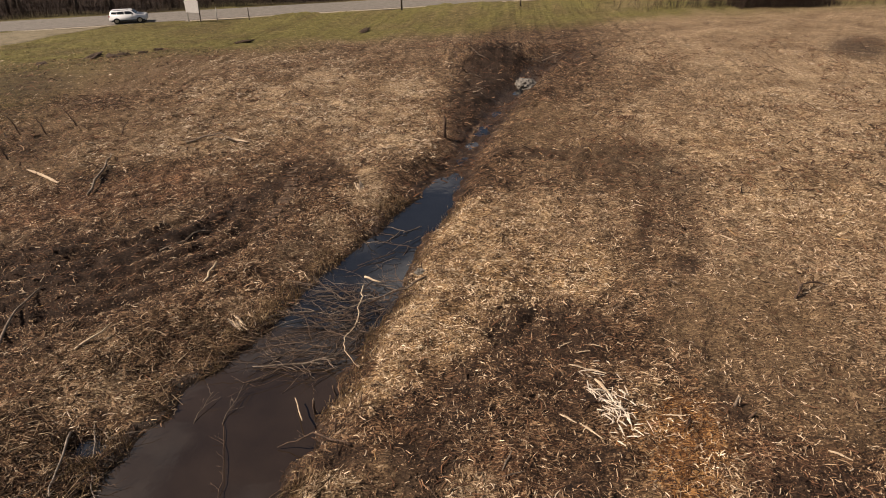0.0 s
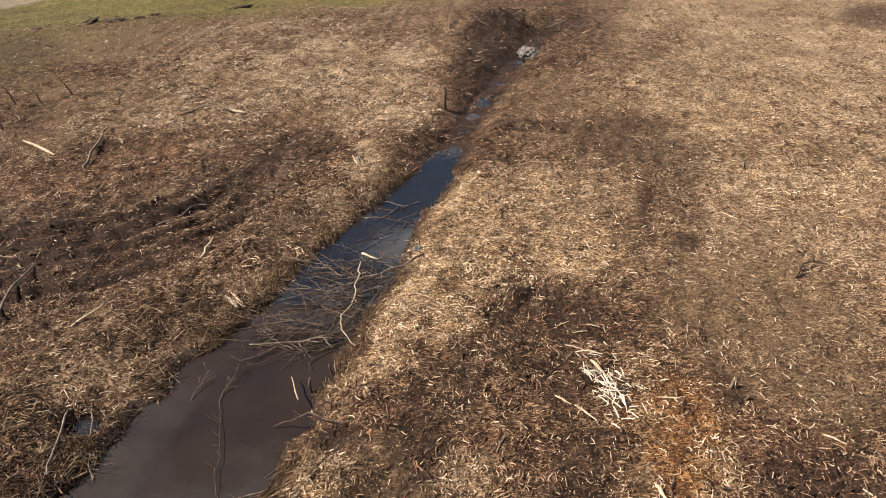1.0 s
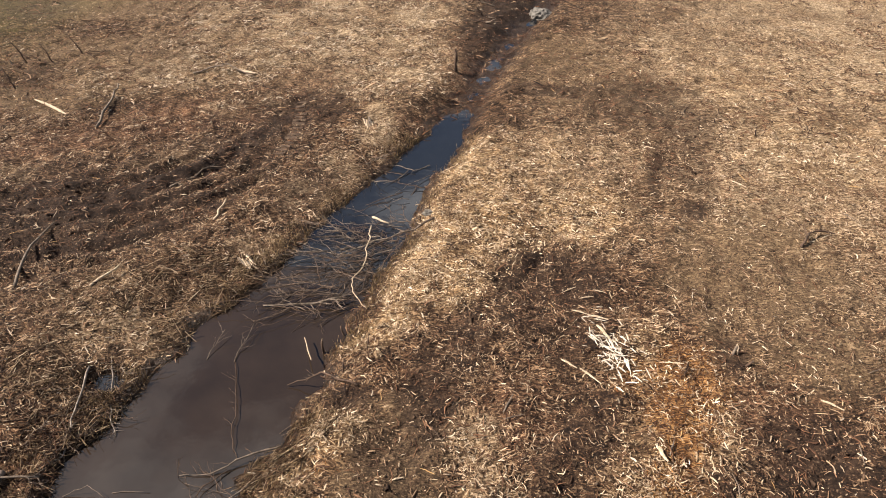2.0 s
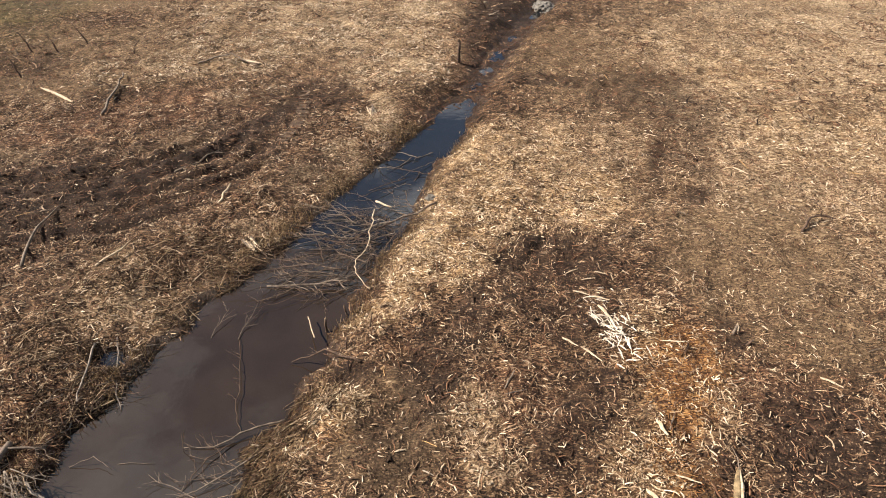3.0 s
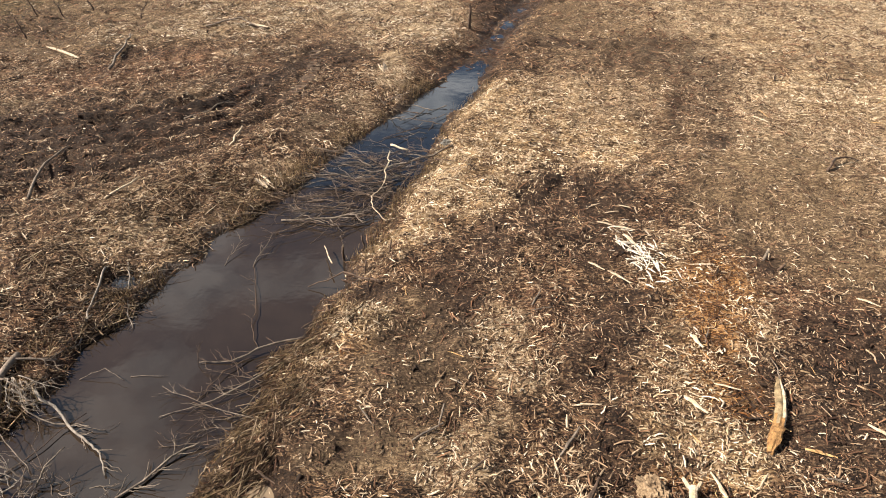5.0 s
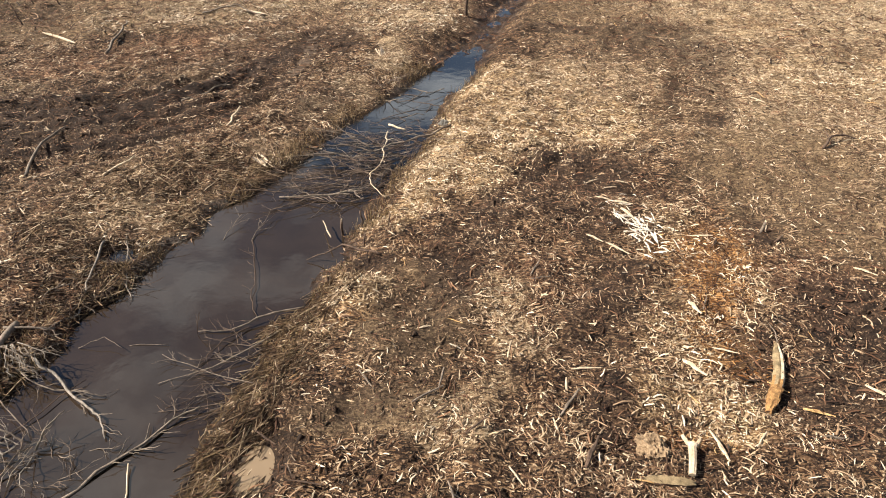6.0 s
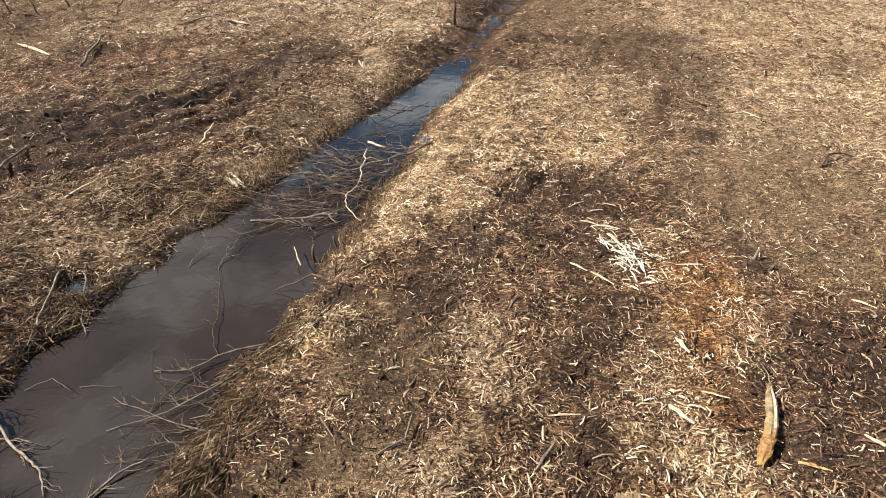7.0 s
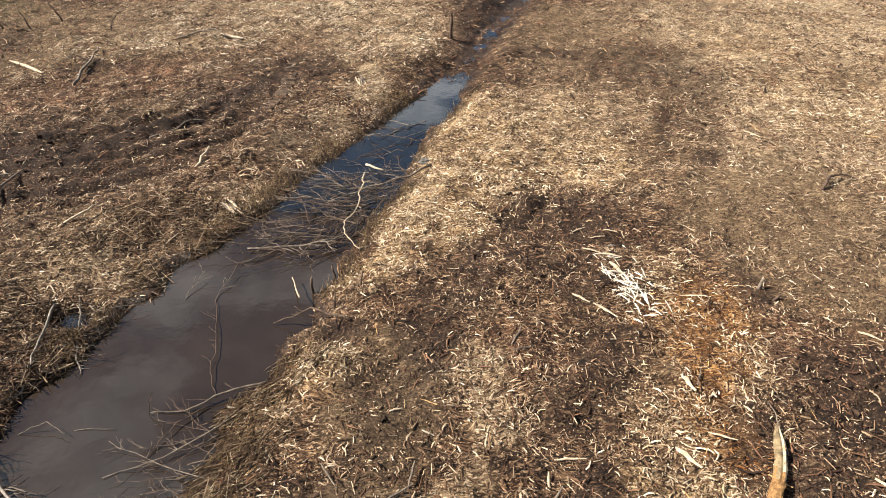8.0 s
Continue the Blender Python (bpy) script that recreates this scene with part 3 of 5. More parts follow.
rust_spots = ((4.6, 12.4, 0.8, 1.4, -12, 1), (4.1, 10.9, 0.7, 1.3, -11, 0.95), (4.1, 8.7, 0.6, 0.7, -13, 0.7), (3.6, 9.3, 0.4, 0.6, -11, 0.6), (3.4, 12.1, 0.5, 0.7, -9, 0.5), (2.9, 6.4, 0.7, 0.3, -11, 0.5), (-3.5, 9.1, 0.4, 0.4, 13, 0.25), (-5.0, 12.2, 0.6, 0.4, 0, 0.6))
far_loam = ((-28.0, 44.6, 6.0, 6.1, 29, 0.8), (-23.5, 50.3, 5.7, 4.5, 23, 0.6), (-24.9, 34.9, 2.6, 3.0, 32, 0.7), (-18.4, 33.2, 2.8, 2.5, 26, 0.4))
loam_spots = ((-21.0, 28.6, 4.0, 2.8, 30, 0.6), (-23.5, 33.5, 3.5, 4.0, 30, 0.5), (7.7, 17.2, 2.4, 3.7, -17, 0.9), (8.1, 14.0, 1.3, 2.0, -20, 0.8), (4.2, 31.1, 3.1, 3.1, -6, 0.6), (-2.3, 8.9, 1.1, 2.0, 9, 0.75), (2.3, 34.9, 2.6, 4.7, -3, 0.6), (-2.6, 6.5, 1.3, 0.7, 12, 0.9), (-17.9, 33.4, 4.3, 6.0, 25, 0.3), (12.5, 25.1, 1.3, 3.9, -20, 0.4))


def clump_of(x, y):
    return step(0.4, 0.6, fbm(x, y, 1.4, 86, 3))


def spots(x, y, table):
    m = np.zeros_like(x)
    for s in table:
        m = np.maximum(m, s[5] * blob(x, y, *s[:5]))
    return m


def zones(x, y):
    left, right = edges(np.clip(y, -40, 54))
    out = np.maximum(left - x, x - right)
    inditch = (1 - step(0.0, 0.5, out + 0.5 * (fbm(x, y, 0.8, 71) - 0.5))) * (1 - step(53, 55, y))
    mud = np.maximum(mud_zone(x, y), 0.9 * inditch)
    rs = road_side(x, y)
    cut = step(-37, -28, rs + 9 * (fbm(x, y, 9, 81) - 0.5)) * (1 - 0.3 * step(14, 40, x) * (1 - step(-30, -20, rs)))
    cut = cut * (0.55 + 0.45 * step(0.36, 0.56, fbm(x, y, 3.0, 87, 4)))
    west = step(25, 34, -x + 5 * (fbm(x, y, 5, 82) - 0.5)) * step(24, 30, y)
    grass = np.maximum(cut, 0.45 * west)
    grass = np.maximum(grass, 0.7 * step(60, 75, np.hypot(x, y - 20)))
    litter = step(3.5, 7.0, rs + 3 * (fbm(x, y, 4, 83) - 0.5))
    wet = np.clip(inditch + 0.12 * mud_zone(x, y), 0, 1)
    straw = np.maximum(0.75 * step(17, 29, y + 0.55 * x + 7 * (fbm(x, y, 5, 84) - 0.5)) * step(-1.5, 2.5, x - 0.2 * (y - 30)), 0.3 * step(27, 33, y + 3 * (fbm(x, y, 5, 85) - 0.5)) * step(-26, -20, x))
    straw = straw * (1 - 0.6 * step(36, 44, y) * (1 - step(7, 15, x)) * step(-6, -1, x))
    straw = straw * (1 - 0.65 * step(22, 27, y) * (1 - step(3, 8, x)) * step(-4, -2, x))
    straw = np.maximum(straw, spots(x, y, near_pale + far_pale))
    straw = np.maximum(straw, np.maximum(spots(x, y, west_spots) * (0.25 + 0.75 * clump_of(x, y)), spots(x, y, west_far) * (0.6 + 0.4 * clump_of(x, y))))
    gold = spots(x, y, lit_gold_spots + field_gold)
    return mud, grass * (1 - 0.9 * mud), litter, spots(x, y, rust_spots), wet, straw * (1 - 0.9 * inditch), gold * (1 - inditch), spots(x, y, loam_spots + far_loam), spots(x, y, red_spots)


# ---------------------------------------------------------------- ground, one sheet out to the horizon
def spread(a, b, cell, far, grow=1.16):
    """Grid lines: even from a to b, then wider and wider."""
    core = list(np.arange(a, b + 1e-6, cell))
    lo, hi, c = [a], [b], cell
    while hi[-1] < far:
        c *= grow
        hi.append(hi[-1] + c)
        lo.append(lo[-1] - c)
    return np.array(lo[:0:-1] + core + hi[1:])


gx, gy = spread(-26, 16, 0.125, 1500), spread(1, 40, 0.125, 1500)
X, Y = np.meshgrid(gx, gy)
Z = height(X, Y)
ni, nj = X.shape
idx = np.arange(ni * nj).reshape(ni, nj)
quads = np.stack([idx[:-1, :-1], idx[:-1, 1:], idx[1:, 1:], idx[1:, :-1]], -1).reshape(-1)
ground = from_arrays("ground", np.stack([X, Y, Z], -1), quads, np.arange(0, len(quads), 4), M_GROUND, True)
for key, values in zip(("mud", "grass", "litter", "rust", "wet", "straw", "gold", "olive", "red"), zones(X.ravel(), Y.ravel())):
    ground.data.attributes.new(key, "FLOAT", "POINT").data.foreach_set("value", values.astype(np.float32))
tagged(ground, "cleared field of brown soil under shredded wood mulch", "ground", kind="structure")


def surface(x, y):
    """Height of the ground sheet itself, between its grid lines."""
    x, y = np.asarray(x, float), np.asarray(y, float)
    i, j = np.clip(np.searchsorted(gx, x) - 1, 0, nj - 2), np.clip(np.searchsorted(gy, y) - 1, 0, ni - 2)
    u, v = (x - gx[i]) / (gx[i + 1] - gx[i]), (y - gy[j]) / (gy[j + 1] - gy[j])
    return (Z[j, i] * (1 - u) + Z[j, i + 1] * u) * (1 - v) + (Z[j + 1, i] * (1 - u) + Z[j + 1, i + 1] * u) * v


def hz(x, y):
    return float(surface(x, y))


# ---------------------------------------------------------------- water in the ditch
def water_sheet(y0, y1, mat, label):
    bm = bmesh.new()
    rows = []
    for y in np.linspace(y0, y1, 2 * int(y1 - y0)):
        a, b = edges(np.array([y]))
        xs = np.linspace(a[0] - 0.7, b[0] + 0.9, 8)
        rows.append([bm.verts.new((x, y, WATER_Z)) for x in xs])
    for r, s in zip(rows[:-1], rows[1:]):
        for k in range(7):
            bm.faces.new((r[k], r[k + 1], s[k + 1], s[k]))
    return tagged(finish("water", bm, mat, smooth=True), label, "water", kind="structure")


def small_pool(name, cx, cy, rx, ry, z, mat, label):
    bm = bmesh.new()
    ring = [bm.verts.new((cx + rx * math.cos(a) * (1 + 0.12 * math.sin(3 * a)), cy + ry * math.sin(a), z)) for a in np.linspace(0, 2 * math.pi, 25)[:-1]]
    bm.faces.new(ring)
    return tagged(finish(name, bm, mat), label, "puddle", kind="structure")


water_sheet(-40, 16.6, M_WATER, "still murky brown water standing in the ditch")
water_sheet(16.6, 46.5, M_CLEAR, "clear dark pool above the brush heap reflecting the sky")
small_pool("puddle", -4.25, 5.2, 0.42, 0.7, -0.295, M_PUDDLE, "tan muddy puddle beside the ditch bank")
small_pool("puddle", -9.68, 11.15, 0.55, 0.42, -0.47, M_CLEAR, "small dark pocket of water behind the bank")


# ---------------------------------------------------------------- road
def along(u, v, z):
    """A place u metres along the road and v across it."""
    return (ROAD_AT.x + u * TOW.x - v * TOW.y, ROAD_AT.y + u * TOW.y + v * TOW.x, z)


def strip(name, u0, u1, v0, v1, z, mat, thick, n=60):
    bm = bmesh.new()
    rows = []
    for u in np.linspace(u0, u1, n):
        rows.append([bm.verts.new(along(u, v, zz)) for v, zz in ((v0, z - thick), (v0, z), (v1, z), (v1, z - thick))])
    for r, s in zip(rows[:-1], rows[1:]):
        for k in range(3):
            bm.faces.new((r[k], s[k], s[k + 1], r[k + 1]))
    bm.faces.new(rows[0])
    bm.faces.new(rows[-1][::-1])
    return finish(name, bm, mat)


tagged(strip("road", -400, 400, -ROAD_HALF, ROAD_HALF, ROAD_Z, M_ROAD, 0.3), "pale worn asphalt country road", "road", kind="structure")
tagged(strip("shoulder", -400, 400, -ROAD_HALF - 0.7, -ROAD_HALF - 0.01, ROAD_Z - 0.03, M_GRAVEL, 0.3), "narrow gravel shoulder along the road", "road shoulder", kind="structure")


def side_track():
    """A turning that leaves the road at a slant and widens to the west, level with the road at its edge."""
    bm = bmesh.new()
    rows = []
    for k in range(41):
        run = 0.4 - 26 * k / 40
        wide = 0.3 + 1.4 * max(0.0, -run) + 0.35 * math.sin(1.7 * run)
        row = []
        for j in range(13):
            x, y, _ = along(run, -ROAD_HALF - 0.72 - wide * j / 12, 0)
            row.append(bm.verts.new((x, y, hz(x, y) + (0.07 if 0 < j < 12 else -0.05))))
        rows.append(row)
    for r, s in zip(rows[:-1], rows[1:]):
        for j in range(12):
            bm.faces.new((r[j], s[j], s[j + 1], r[j + 1]))
    return tagged(finish("side_track", bm, M_TRACK, smooth=True), "beige gravel side track joining the road", "track", kind="structure")


side_track()


# ---------------------------------------------------------------- shredded wood over the field
def shards(name, x, y, length, width, thick, yaw, pitch, mat, sink=0.3, z=None):
    """Three-sided slivers of wood, one island each."""
    n = len(x)
    z = surface(x, y) if z is None else z
    t = np.array([(-0.5, -0.4, 0), (-0.5, 0.4, 0), (-0.42, 0.05, 1), (0.5, -0.3, 0), (0.5, 0.3, 0), (0.44, -0.05, 0.7)])
    rnd = np.random.RandomState(n % 9973)
    p = t[None] * np.stack([length, width, thick], -1)[:, None]
    p[:, :, 1] += (rnd.rand(n) - 0.5)[:, None] * 0.25 * np.abs(p[:, :, 0]) * (t[None, :, 0] > 0)
    cp, sp, cy, sy = np.cos(pitch), np.sin(pitch), np.cos(yaw), np.sin(yaw)
    px, pz = p[:, :, 0] * cp[:, None] - p[:, :, 2] * sp[:, None], p[:, :, 0] * sp[:, None] + p[:, :, 2] * cp[:, None]
    wx, wy = px * cy[:, None] - p[:, :, 1] * sy[:, None], px * sy[:, None] + p[:, :, 1] * cy[:, None]
    lift = np.abs(np.sin(pitch)) * length * 0.5 * 0.75 - thick * sink
    v = np.stack([wx + x[:, None], wy + y[:, None], pz + (z + lift)[:, None]], -1)
    f = np.array([0, 3, 4, 1, 1, 4, 5, 2, 2, 5, 3, 0])
    loops = (f[None] + 6 * np.arange(n)[:, None]).ravel()
    starts = np.arange(0, 12 * n, 4)
    return from_arrays(name, v, loops, starts, mat)


def shreds(name, x, y, length, width, thick, yaw, pitch, mat, sink=0.3):
    """Torn slivers of wood with a ridge and a bend, lying on the soil, one island each."""
    n = len(x)
    rnd = np.random.RandomState(n % 9973)
    t = np.array([(-0.5, -0.38, 0), (-0.5, 0.38, 0), (-0.44, 0.05, 0.8), (0, -0.5, 0), (0, 0.5, 0), (0, 0.0, 1), (0.5, -0.26, 0), (0.5, 0.26, 0), (0.44, -0.05, 0.6)])
    p = t[None] * np.stack([length, width, thick], -1)[:, None]
    p[:, :, 1] += (rnd.normal(0, 0.09, n) * length)[:, None] * (1 - 4 * t[None, :, 0] ** 2)
    p[:, :, 2] += (rnd.rand(n) ** 2 * 0.14 * length)[:, None] * (1 - 4 * t[None, :, 0] ** 2)
    p[:, :, 1] *= 1 + 0.3 * (rnd.rand(n, 9) - 0.5)
    cp, sp, cy, sy = np.cos(pitch)[:, None], np.sin(pitch)[:, None], np.cos(yaw)[:, None], np.sin(yaw)[:, None]
    px, pz = p[:, :, 0] * cp - p[:, :, 2] * sp, p[:, :, 0] * sp + p[:, :, 2] * cp
    lift = np.abs(np.sin(pitch)) * length * 0.375 - thick * sink
    v = np.stack([px * cy - p[:, :, 1] * sy + x[:, None], px * sy + p[:, :, 1] * cy + y[:, None], pz + (surface(x, y) + lift)[:, None]], -1)
    f = np.array([1, 4, 5, 2, 2, 5, 3, 0, 4, 7, 8, 5, 5, 8, 6, 3])
    return from_arrays(name, v, (f[None] + 9 * np.arange(n)[:, None]).ravel(), np.arange(0, 16 * n, 4), mat)


def scatter(rnd, n, x0, x1, y0, y1):
    """Places in the strip that widens with distance."""
    y = y0 + (y1 - y0) * rnd.rand(n) ** 0.9
    half = 9 + 0.62 * np.maximum(y, 0)
    x = np.clip(-0.1 * y + (2 * rnd.rand(n) - 1) * half, x0, x1)
    return x, y


def dry(x, y, edge=0.0):
    """True where the place is not over water."""
    left, right = edges(np.clip(y, -40, 54))
    return (np.maximum(left - x, x - right) > edge) | (y > 27)


def mulch(name, label, seed, n, y0, y1, long, wide, mat, want, cat="wood chips", sink=0.3):
    """Loose pieces by the thousand, thick where want says so. want takes the place and the zones there."""
    rnd = np.random.RandomState(seed)
    x, y = scatter(rnd, n, -48, 48, y0, y1)
    mud, grass, litter, rust, wet, straw, gold, loam, red = zones(x, y)
    chance = want(x, y, dict(mud=mud, straw=straw, gold=gold, rust=rust, loam=loam, red=red)) * (1 - 0.92 * grass)
    keep = (rnd.rand(n) < chance) & dry(x, y, -0.12) & (road_side(x, y) < -8)
    x, y = x[keep], y[keep]
    n = len(x)
    L = long[0] + (long[1] - long[0]) * rnd.rand(n) ** 2.6
    W = (wide[0] + (wide[1] - wide[0]) * rnd.rand(n) ** 1.6) * (0.75 + 0.5 * L / long[1])
    pitch = (rnd.rand(n) - 0.5) * 1.0
    drift = (vnoise(x, y, 4, seed) - 0.5) * 3
    ob = shreds(name, x, y, L, W, W * (0.35 + 0.5 * rnd.rand(n)), drift + rnd.rand(n) * 2.8, pitch, mat, sink)
    return tagged(ob, label, cat, kind="stuff")


def clump(x, y, size, seed, lo, hi):
    return step(lo, hi, fbm(x, y, size, seed, 3))


def handfuls(x, y, seed):
    """Chips lie in handfuls, with bare soil between."""
    return clump(x, y, 0.55, seed, 0.40, 0.60) * (0.35 + 0.65 * clump(x, y, 1.8, seed + 5, 0.36, 0.60))


mulch("wood_chips", "loose tan shredded wood chips matted over the soil", 11, 520000, 2, 26, (0.03, 0.25), (0.008, 0.030), M_STRAW,
      lambda x, y, z: (0.10 + 0.58 * handfuls(x, y, 90) + 0.25 * z["straw"] + 0.12 * (x < -5)) * (1 - 0.93 * z["mud"]) * (1 - 0.85 * z["loam"]) * (1 - 0.6 * z["red"]) * (1 - 0.5 * z["rust"]))
mulch("wood_chips", "loose tan shredded wood chips spread over the far field", 12, 190000, 24, 62, (0.05, 0.22), (0.014, 0.037), M_FAR,
      lambda x, y, z: (0.02 + 0.13 * handfuls(x, y, 91) + 0.24 * z["straw"] * (0.3 + 0.7 * clump(x, y, 1.3, 97, 0.36, 0.6))) * (1 - 0.93 * z["mud"]) * (1 - 0.8 * z["loam"]) * (1 - 0.5 * z["red"]))
mulch("bark_shreds", "dark shredded bark and twigs mixed into the mulch", 13, 130000, 2, 40, (0.06, 0.42), (0.010, 0.031), M_BARK,
      lambda x, y, z: (0.24 + 0.2 * z["mud"] + 0.4 * clump(x, y, 1.1, 92, 0.42, 0.62) + 0.4 * z["red"]) * (1 - 0.5 * z["gold"]) * (1 - 0.5 * z["loam"]), "bark shreds")
mulch("bark_shreds", "dark twigs and bark strewn thinly over the far field", 18, 60000, 26, 58, (0.12, 0.60), (0.020, 0.055), M_BARK,
      lambda x, y, z: 0.06 + 0.5 * clump(x, y, 1.6, 98, 0.46, 0.62), "bark shreds")
mulch("yellow_chips", "fresh yellow wood chips in drifts, brightening the sunlit bank", 14, 240000, 2, 27, (0.03, 0.22), (0.011, 0.033), M_GOLD,
      lambda x, y, z: 0.8 * z["gold"] * (0.35 + 0.65 * clump(x, y, 0.6, 94, 0.36, 0.56)) + 0.01, sink=-0.3)
mulch("orange_chips", "rusty orange rotten wood chips in a patch", 15, 170000, 2, 27, (0.03, 0.20), (0.009, 0.024), M_RUST,
      lambda x, y, z: 0.95 * z["rust"], sink=-0.6)
mulch("pale_chips", "pale fresh splinters scattered over the mulch", 16, 90000, 2, 27, (0.05, 0.27), (0.012, 0.036), M_PALE,
      lambda x, y, z: (0.02 + 0.42 * spots(x, y, near_pale + west_spots) * handfuls(x, y, 95) + 0.03 * clump(x, y, 1.2, 93, 0.5, 0.66)) * (1 - 0.6 * z["mud"]), sink=-0.3)
mulch("pale_chips", "pale torn splinters thrown over the far mulch", 17, 110000, 25, 56, (0.08, 0.30), (0.022, 0.054), M_PALE,
      lambda x, y, z: (0.015 + (0.75 * spots(x, y, west_far) + 0.2 * spots(x, y, far_pale)) * clump(x, y, 1.4, 96, 0.4, 0.6)) * (1 - 0.8 * z["mud"]), sink=-0.3)


def crumbs():
    """Small broken bits of wood and earth that fill the mat between the long shreds."""
    rnd = np.random.RandomState(25)
    n = 150000
    x, y = scatter(rnd, n, -30, 25, 3, 18)
    keep = dry(x, y, 0.0) & (rnd.rand(n) < 0.75 * (1 - 0.85 * zones(x, y)[5]))
    x, y = x[keep], y[keep]
    n = len(x)
    L = 0.015 + 0.05 * rnd.rand(n) ** 2
    t4 = np.array([(-0.5, -0.35, 0), (0.5, -0.3, 0.05), (0.0, 0.5, 0), (0.05, 0.0, 0.7)])
    v = t4[None] * L[:, None, None] * (0.7 + 0.6 * rnd.rand(n, 4, 1))
    a = rnd.rand(n) * 6.3
    ca, sa = np.cos(a)[:, None], np.sin(a)[:, None]
    w = np.stack([v[..., 0] * ca - v[..., 1] * sa + x[:, None], v[..., 0] * sa + v[..., 1] * ca + y[:, None], v[..., 2] + (surface(x, y) - 0.004)[:, None]], -1)
    f = np.array([0, 1, 3, 1, 2, 3, 2, 0, 3])
    ob = from_arrays("mulch_crumbs", w, (f[None] + 4 * np.arange(n)[:, None]).ravel(), np.arange(0, 9 * n, 3), M_CRUMB)
    return tagged(ob, "fine crumbs of bark, wood and soil", "mulch", kind="stuff")


crumbs()


def clods():
    """Lumps of churned mud in the ruts."""
    rnd = np.random.RandomState(21)
    n = 60000
    x, y = rnd.uniform(-28, 10, n), rnd.uniform(4, 30, n)
    keep = (rnd.rand(n) < 0.32 * mud_zone(x, y) ** 2) & dry(x, y)
    x, y = x[keep], y[keep]
    n = len(x)
    L = 0.04 + 0.15 * rnd.rand(n) ** 2.5
    ob = shards("mud_clods", x, y, L, L * (0.6 + 0.4 * rnd.rand(n)), L * (0.3 + 0.4 * rnd.rand(n)), rnd.rand(n) * 6.3, (rnd.rand(n) - 0.5) * 0.8, M_CLOD, 0.4)
    return tagged(ob, "lumps of dark churned mud in the wheel ruts", "mud clods", kind="stuff")


clods()


def blades(name, label, seed, n, place, tall, mat, lean=0.6, z=None, cat="grass"):
    rnd = np.random.RandomState(seed)
    x, y = place(rnd, n)
    n = len(x)
    L = tall[0] + (tall[1] - tall[0]) * rnd.rand(n)
    pitch = math.pi / 2 - lean * rnd.rand(n) * 1.5
    ob = shards(name, x, y, L, np.full(n, tall[2]), np.full(n, tall[2] * 0.4), rnd.rand(n) * 6.3, pitch, mat, 0.3)
    return tagged(ob, label, cat, kind="stuff")


def verge(rnd, n):
    x, y = rnd.uniform(-60, 45, n), rnd.uniform(28, 85, n)
    g = zones(x, y)[1]
    k = (rnd.rand(n) < g) & (road_side(x, y) < -4) & (np.abs(x) < 14 + 0.62 * y)
    return x[k], y[k]


def bank_edge(rnd, n):
    y = rnd.uniform(3, 26, n)
    a, b = edges(y)
    side = rnd.rand(n) < 0.6
    off = rnd.rand(n) ** 1.4 * 0.8 - 0.05
    x = np.where(side, a - off, b + off)
    k = clump(x, y, 1.2, 95, 0.35, 0.6) > rnd.rand(n)
    return x[k], y[k]


blades("grass", "short spring grass, green and straw, on the roadside verge", 31, 80000, verge, (0.06, 0.17, 0.03), M_GRASS)
blades("dry_grass", "dead brown grass hanging over the ditch banks", 32, 6000, bank_edge, (0.12, 0.42, 0.016), M_DRYGRASS, 1.0)


# ---------------------------------------------------------------- branches, logs and splinters
RNG = random.Random(5)


def limb(name, pts, r0, r1, mat, parent=None, label="", cat="", group="", twigs=0, reach=0.5, twig_mat=None, sides=7, knot=0.12, spread_up=0.4):
    """One branch: a stem, and side twigs as parts of it. Points are in the world; the thing stands at its first point."""
    base = Vector(pts[0])
    fine = []
    for p, q in zip(pts[:-1], pts[1:]):
        fine += bent(p, q, 4, 0.045, RNG)[:-1]
    fine.append(Vector(pts[-1]))
    fine = [p - base for p in fine]
    bm = bmesh.new()
    tube(bm, fine, r0, r1, sides, knot, RNG)
    ob = finish(name, bm, mat, parent, label if not parent else "", True)
    ob.location = base - (parent.location if parent else Vector())
    if not parent:
        tagged(ob, label, cat, group)
    for k in range(twigs):
        u = RNG.uniform(0.25, 0.97)
        i = min(int(u * (len(fine) - 1)), len(fine) - 2)
        p = fine[i].lerp(fine[i + 1], u * (len(fine) - 1) - i)
        d = (fine[i + 1] - fine[i]).normalized()
        a = RNG.choice((-1, 1)) * RNG.uniform(0.4, 1.0)
        d = Vector((d.x * math.cos(a) - d.y * math.sin(a), d.x * math.sin(a) + d.y * math.cos(a), d.z * 0.3 + RNG.uniform(-0.15, spread_up)))
        length = reach * RNG.uniform(0.35, 1.0)
        tip = p + d.normalized() * length
        tw = bmesh.new()
        tp = bent(p, tip, 4, 0.06, RNG)
        r = max(0.006, (r0 + (r1 - r0) * u) * 0.5)
        tube(tw, tp, r, r * 0.4, 4, 0, RNG)
        if RNG.random() < 0.6:
            q = tp[2]
            e = q + Vector((d.x - d.y * RNG.uniform(-1, 1), d.y + d.x * RNG.uniform(-1, 1), RNG.uniform(-0.2, 0.3))).normalized() * length * 0.45
            tube(tw, bent(q, e, 2, 0.05, RNG), r * 0.6, r * 0.25, 4, 0, RNG)
        part("twig", tw, twig_mat or mat, ob)
    return ob


def on(x, y, up=0.0):
    return (x, y, hz(x, y) + up)


def lying(x, y, up=0.0):
    """On the soil, or on the water where that is higher."""
    return (x, y, max(hz(x, y), WATER_Z) + up)


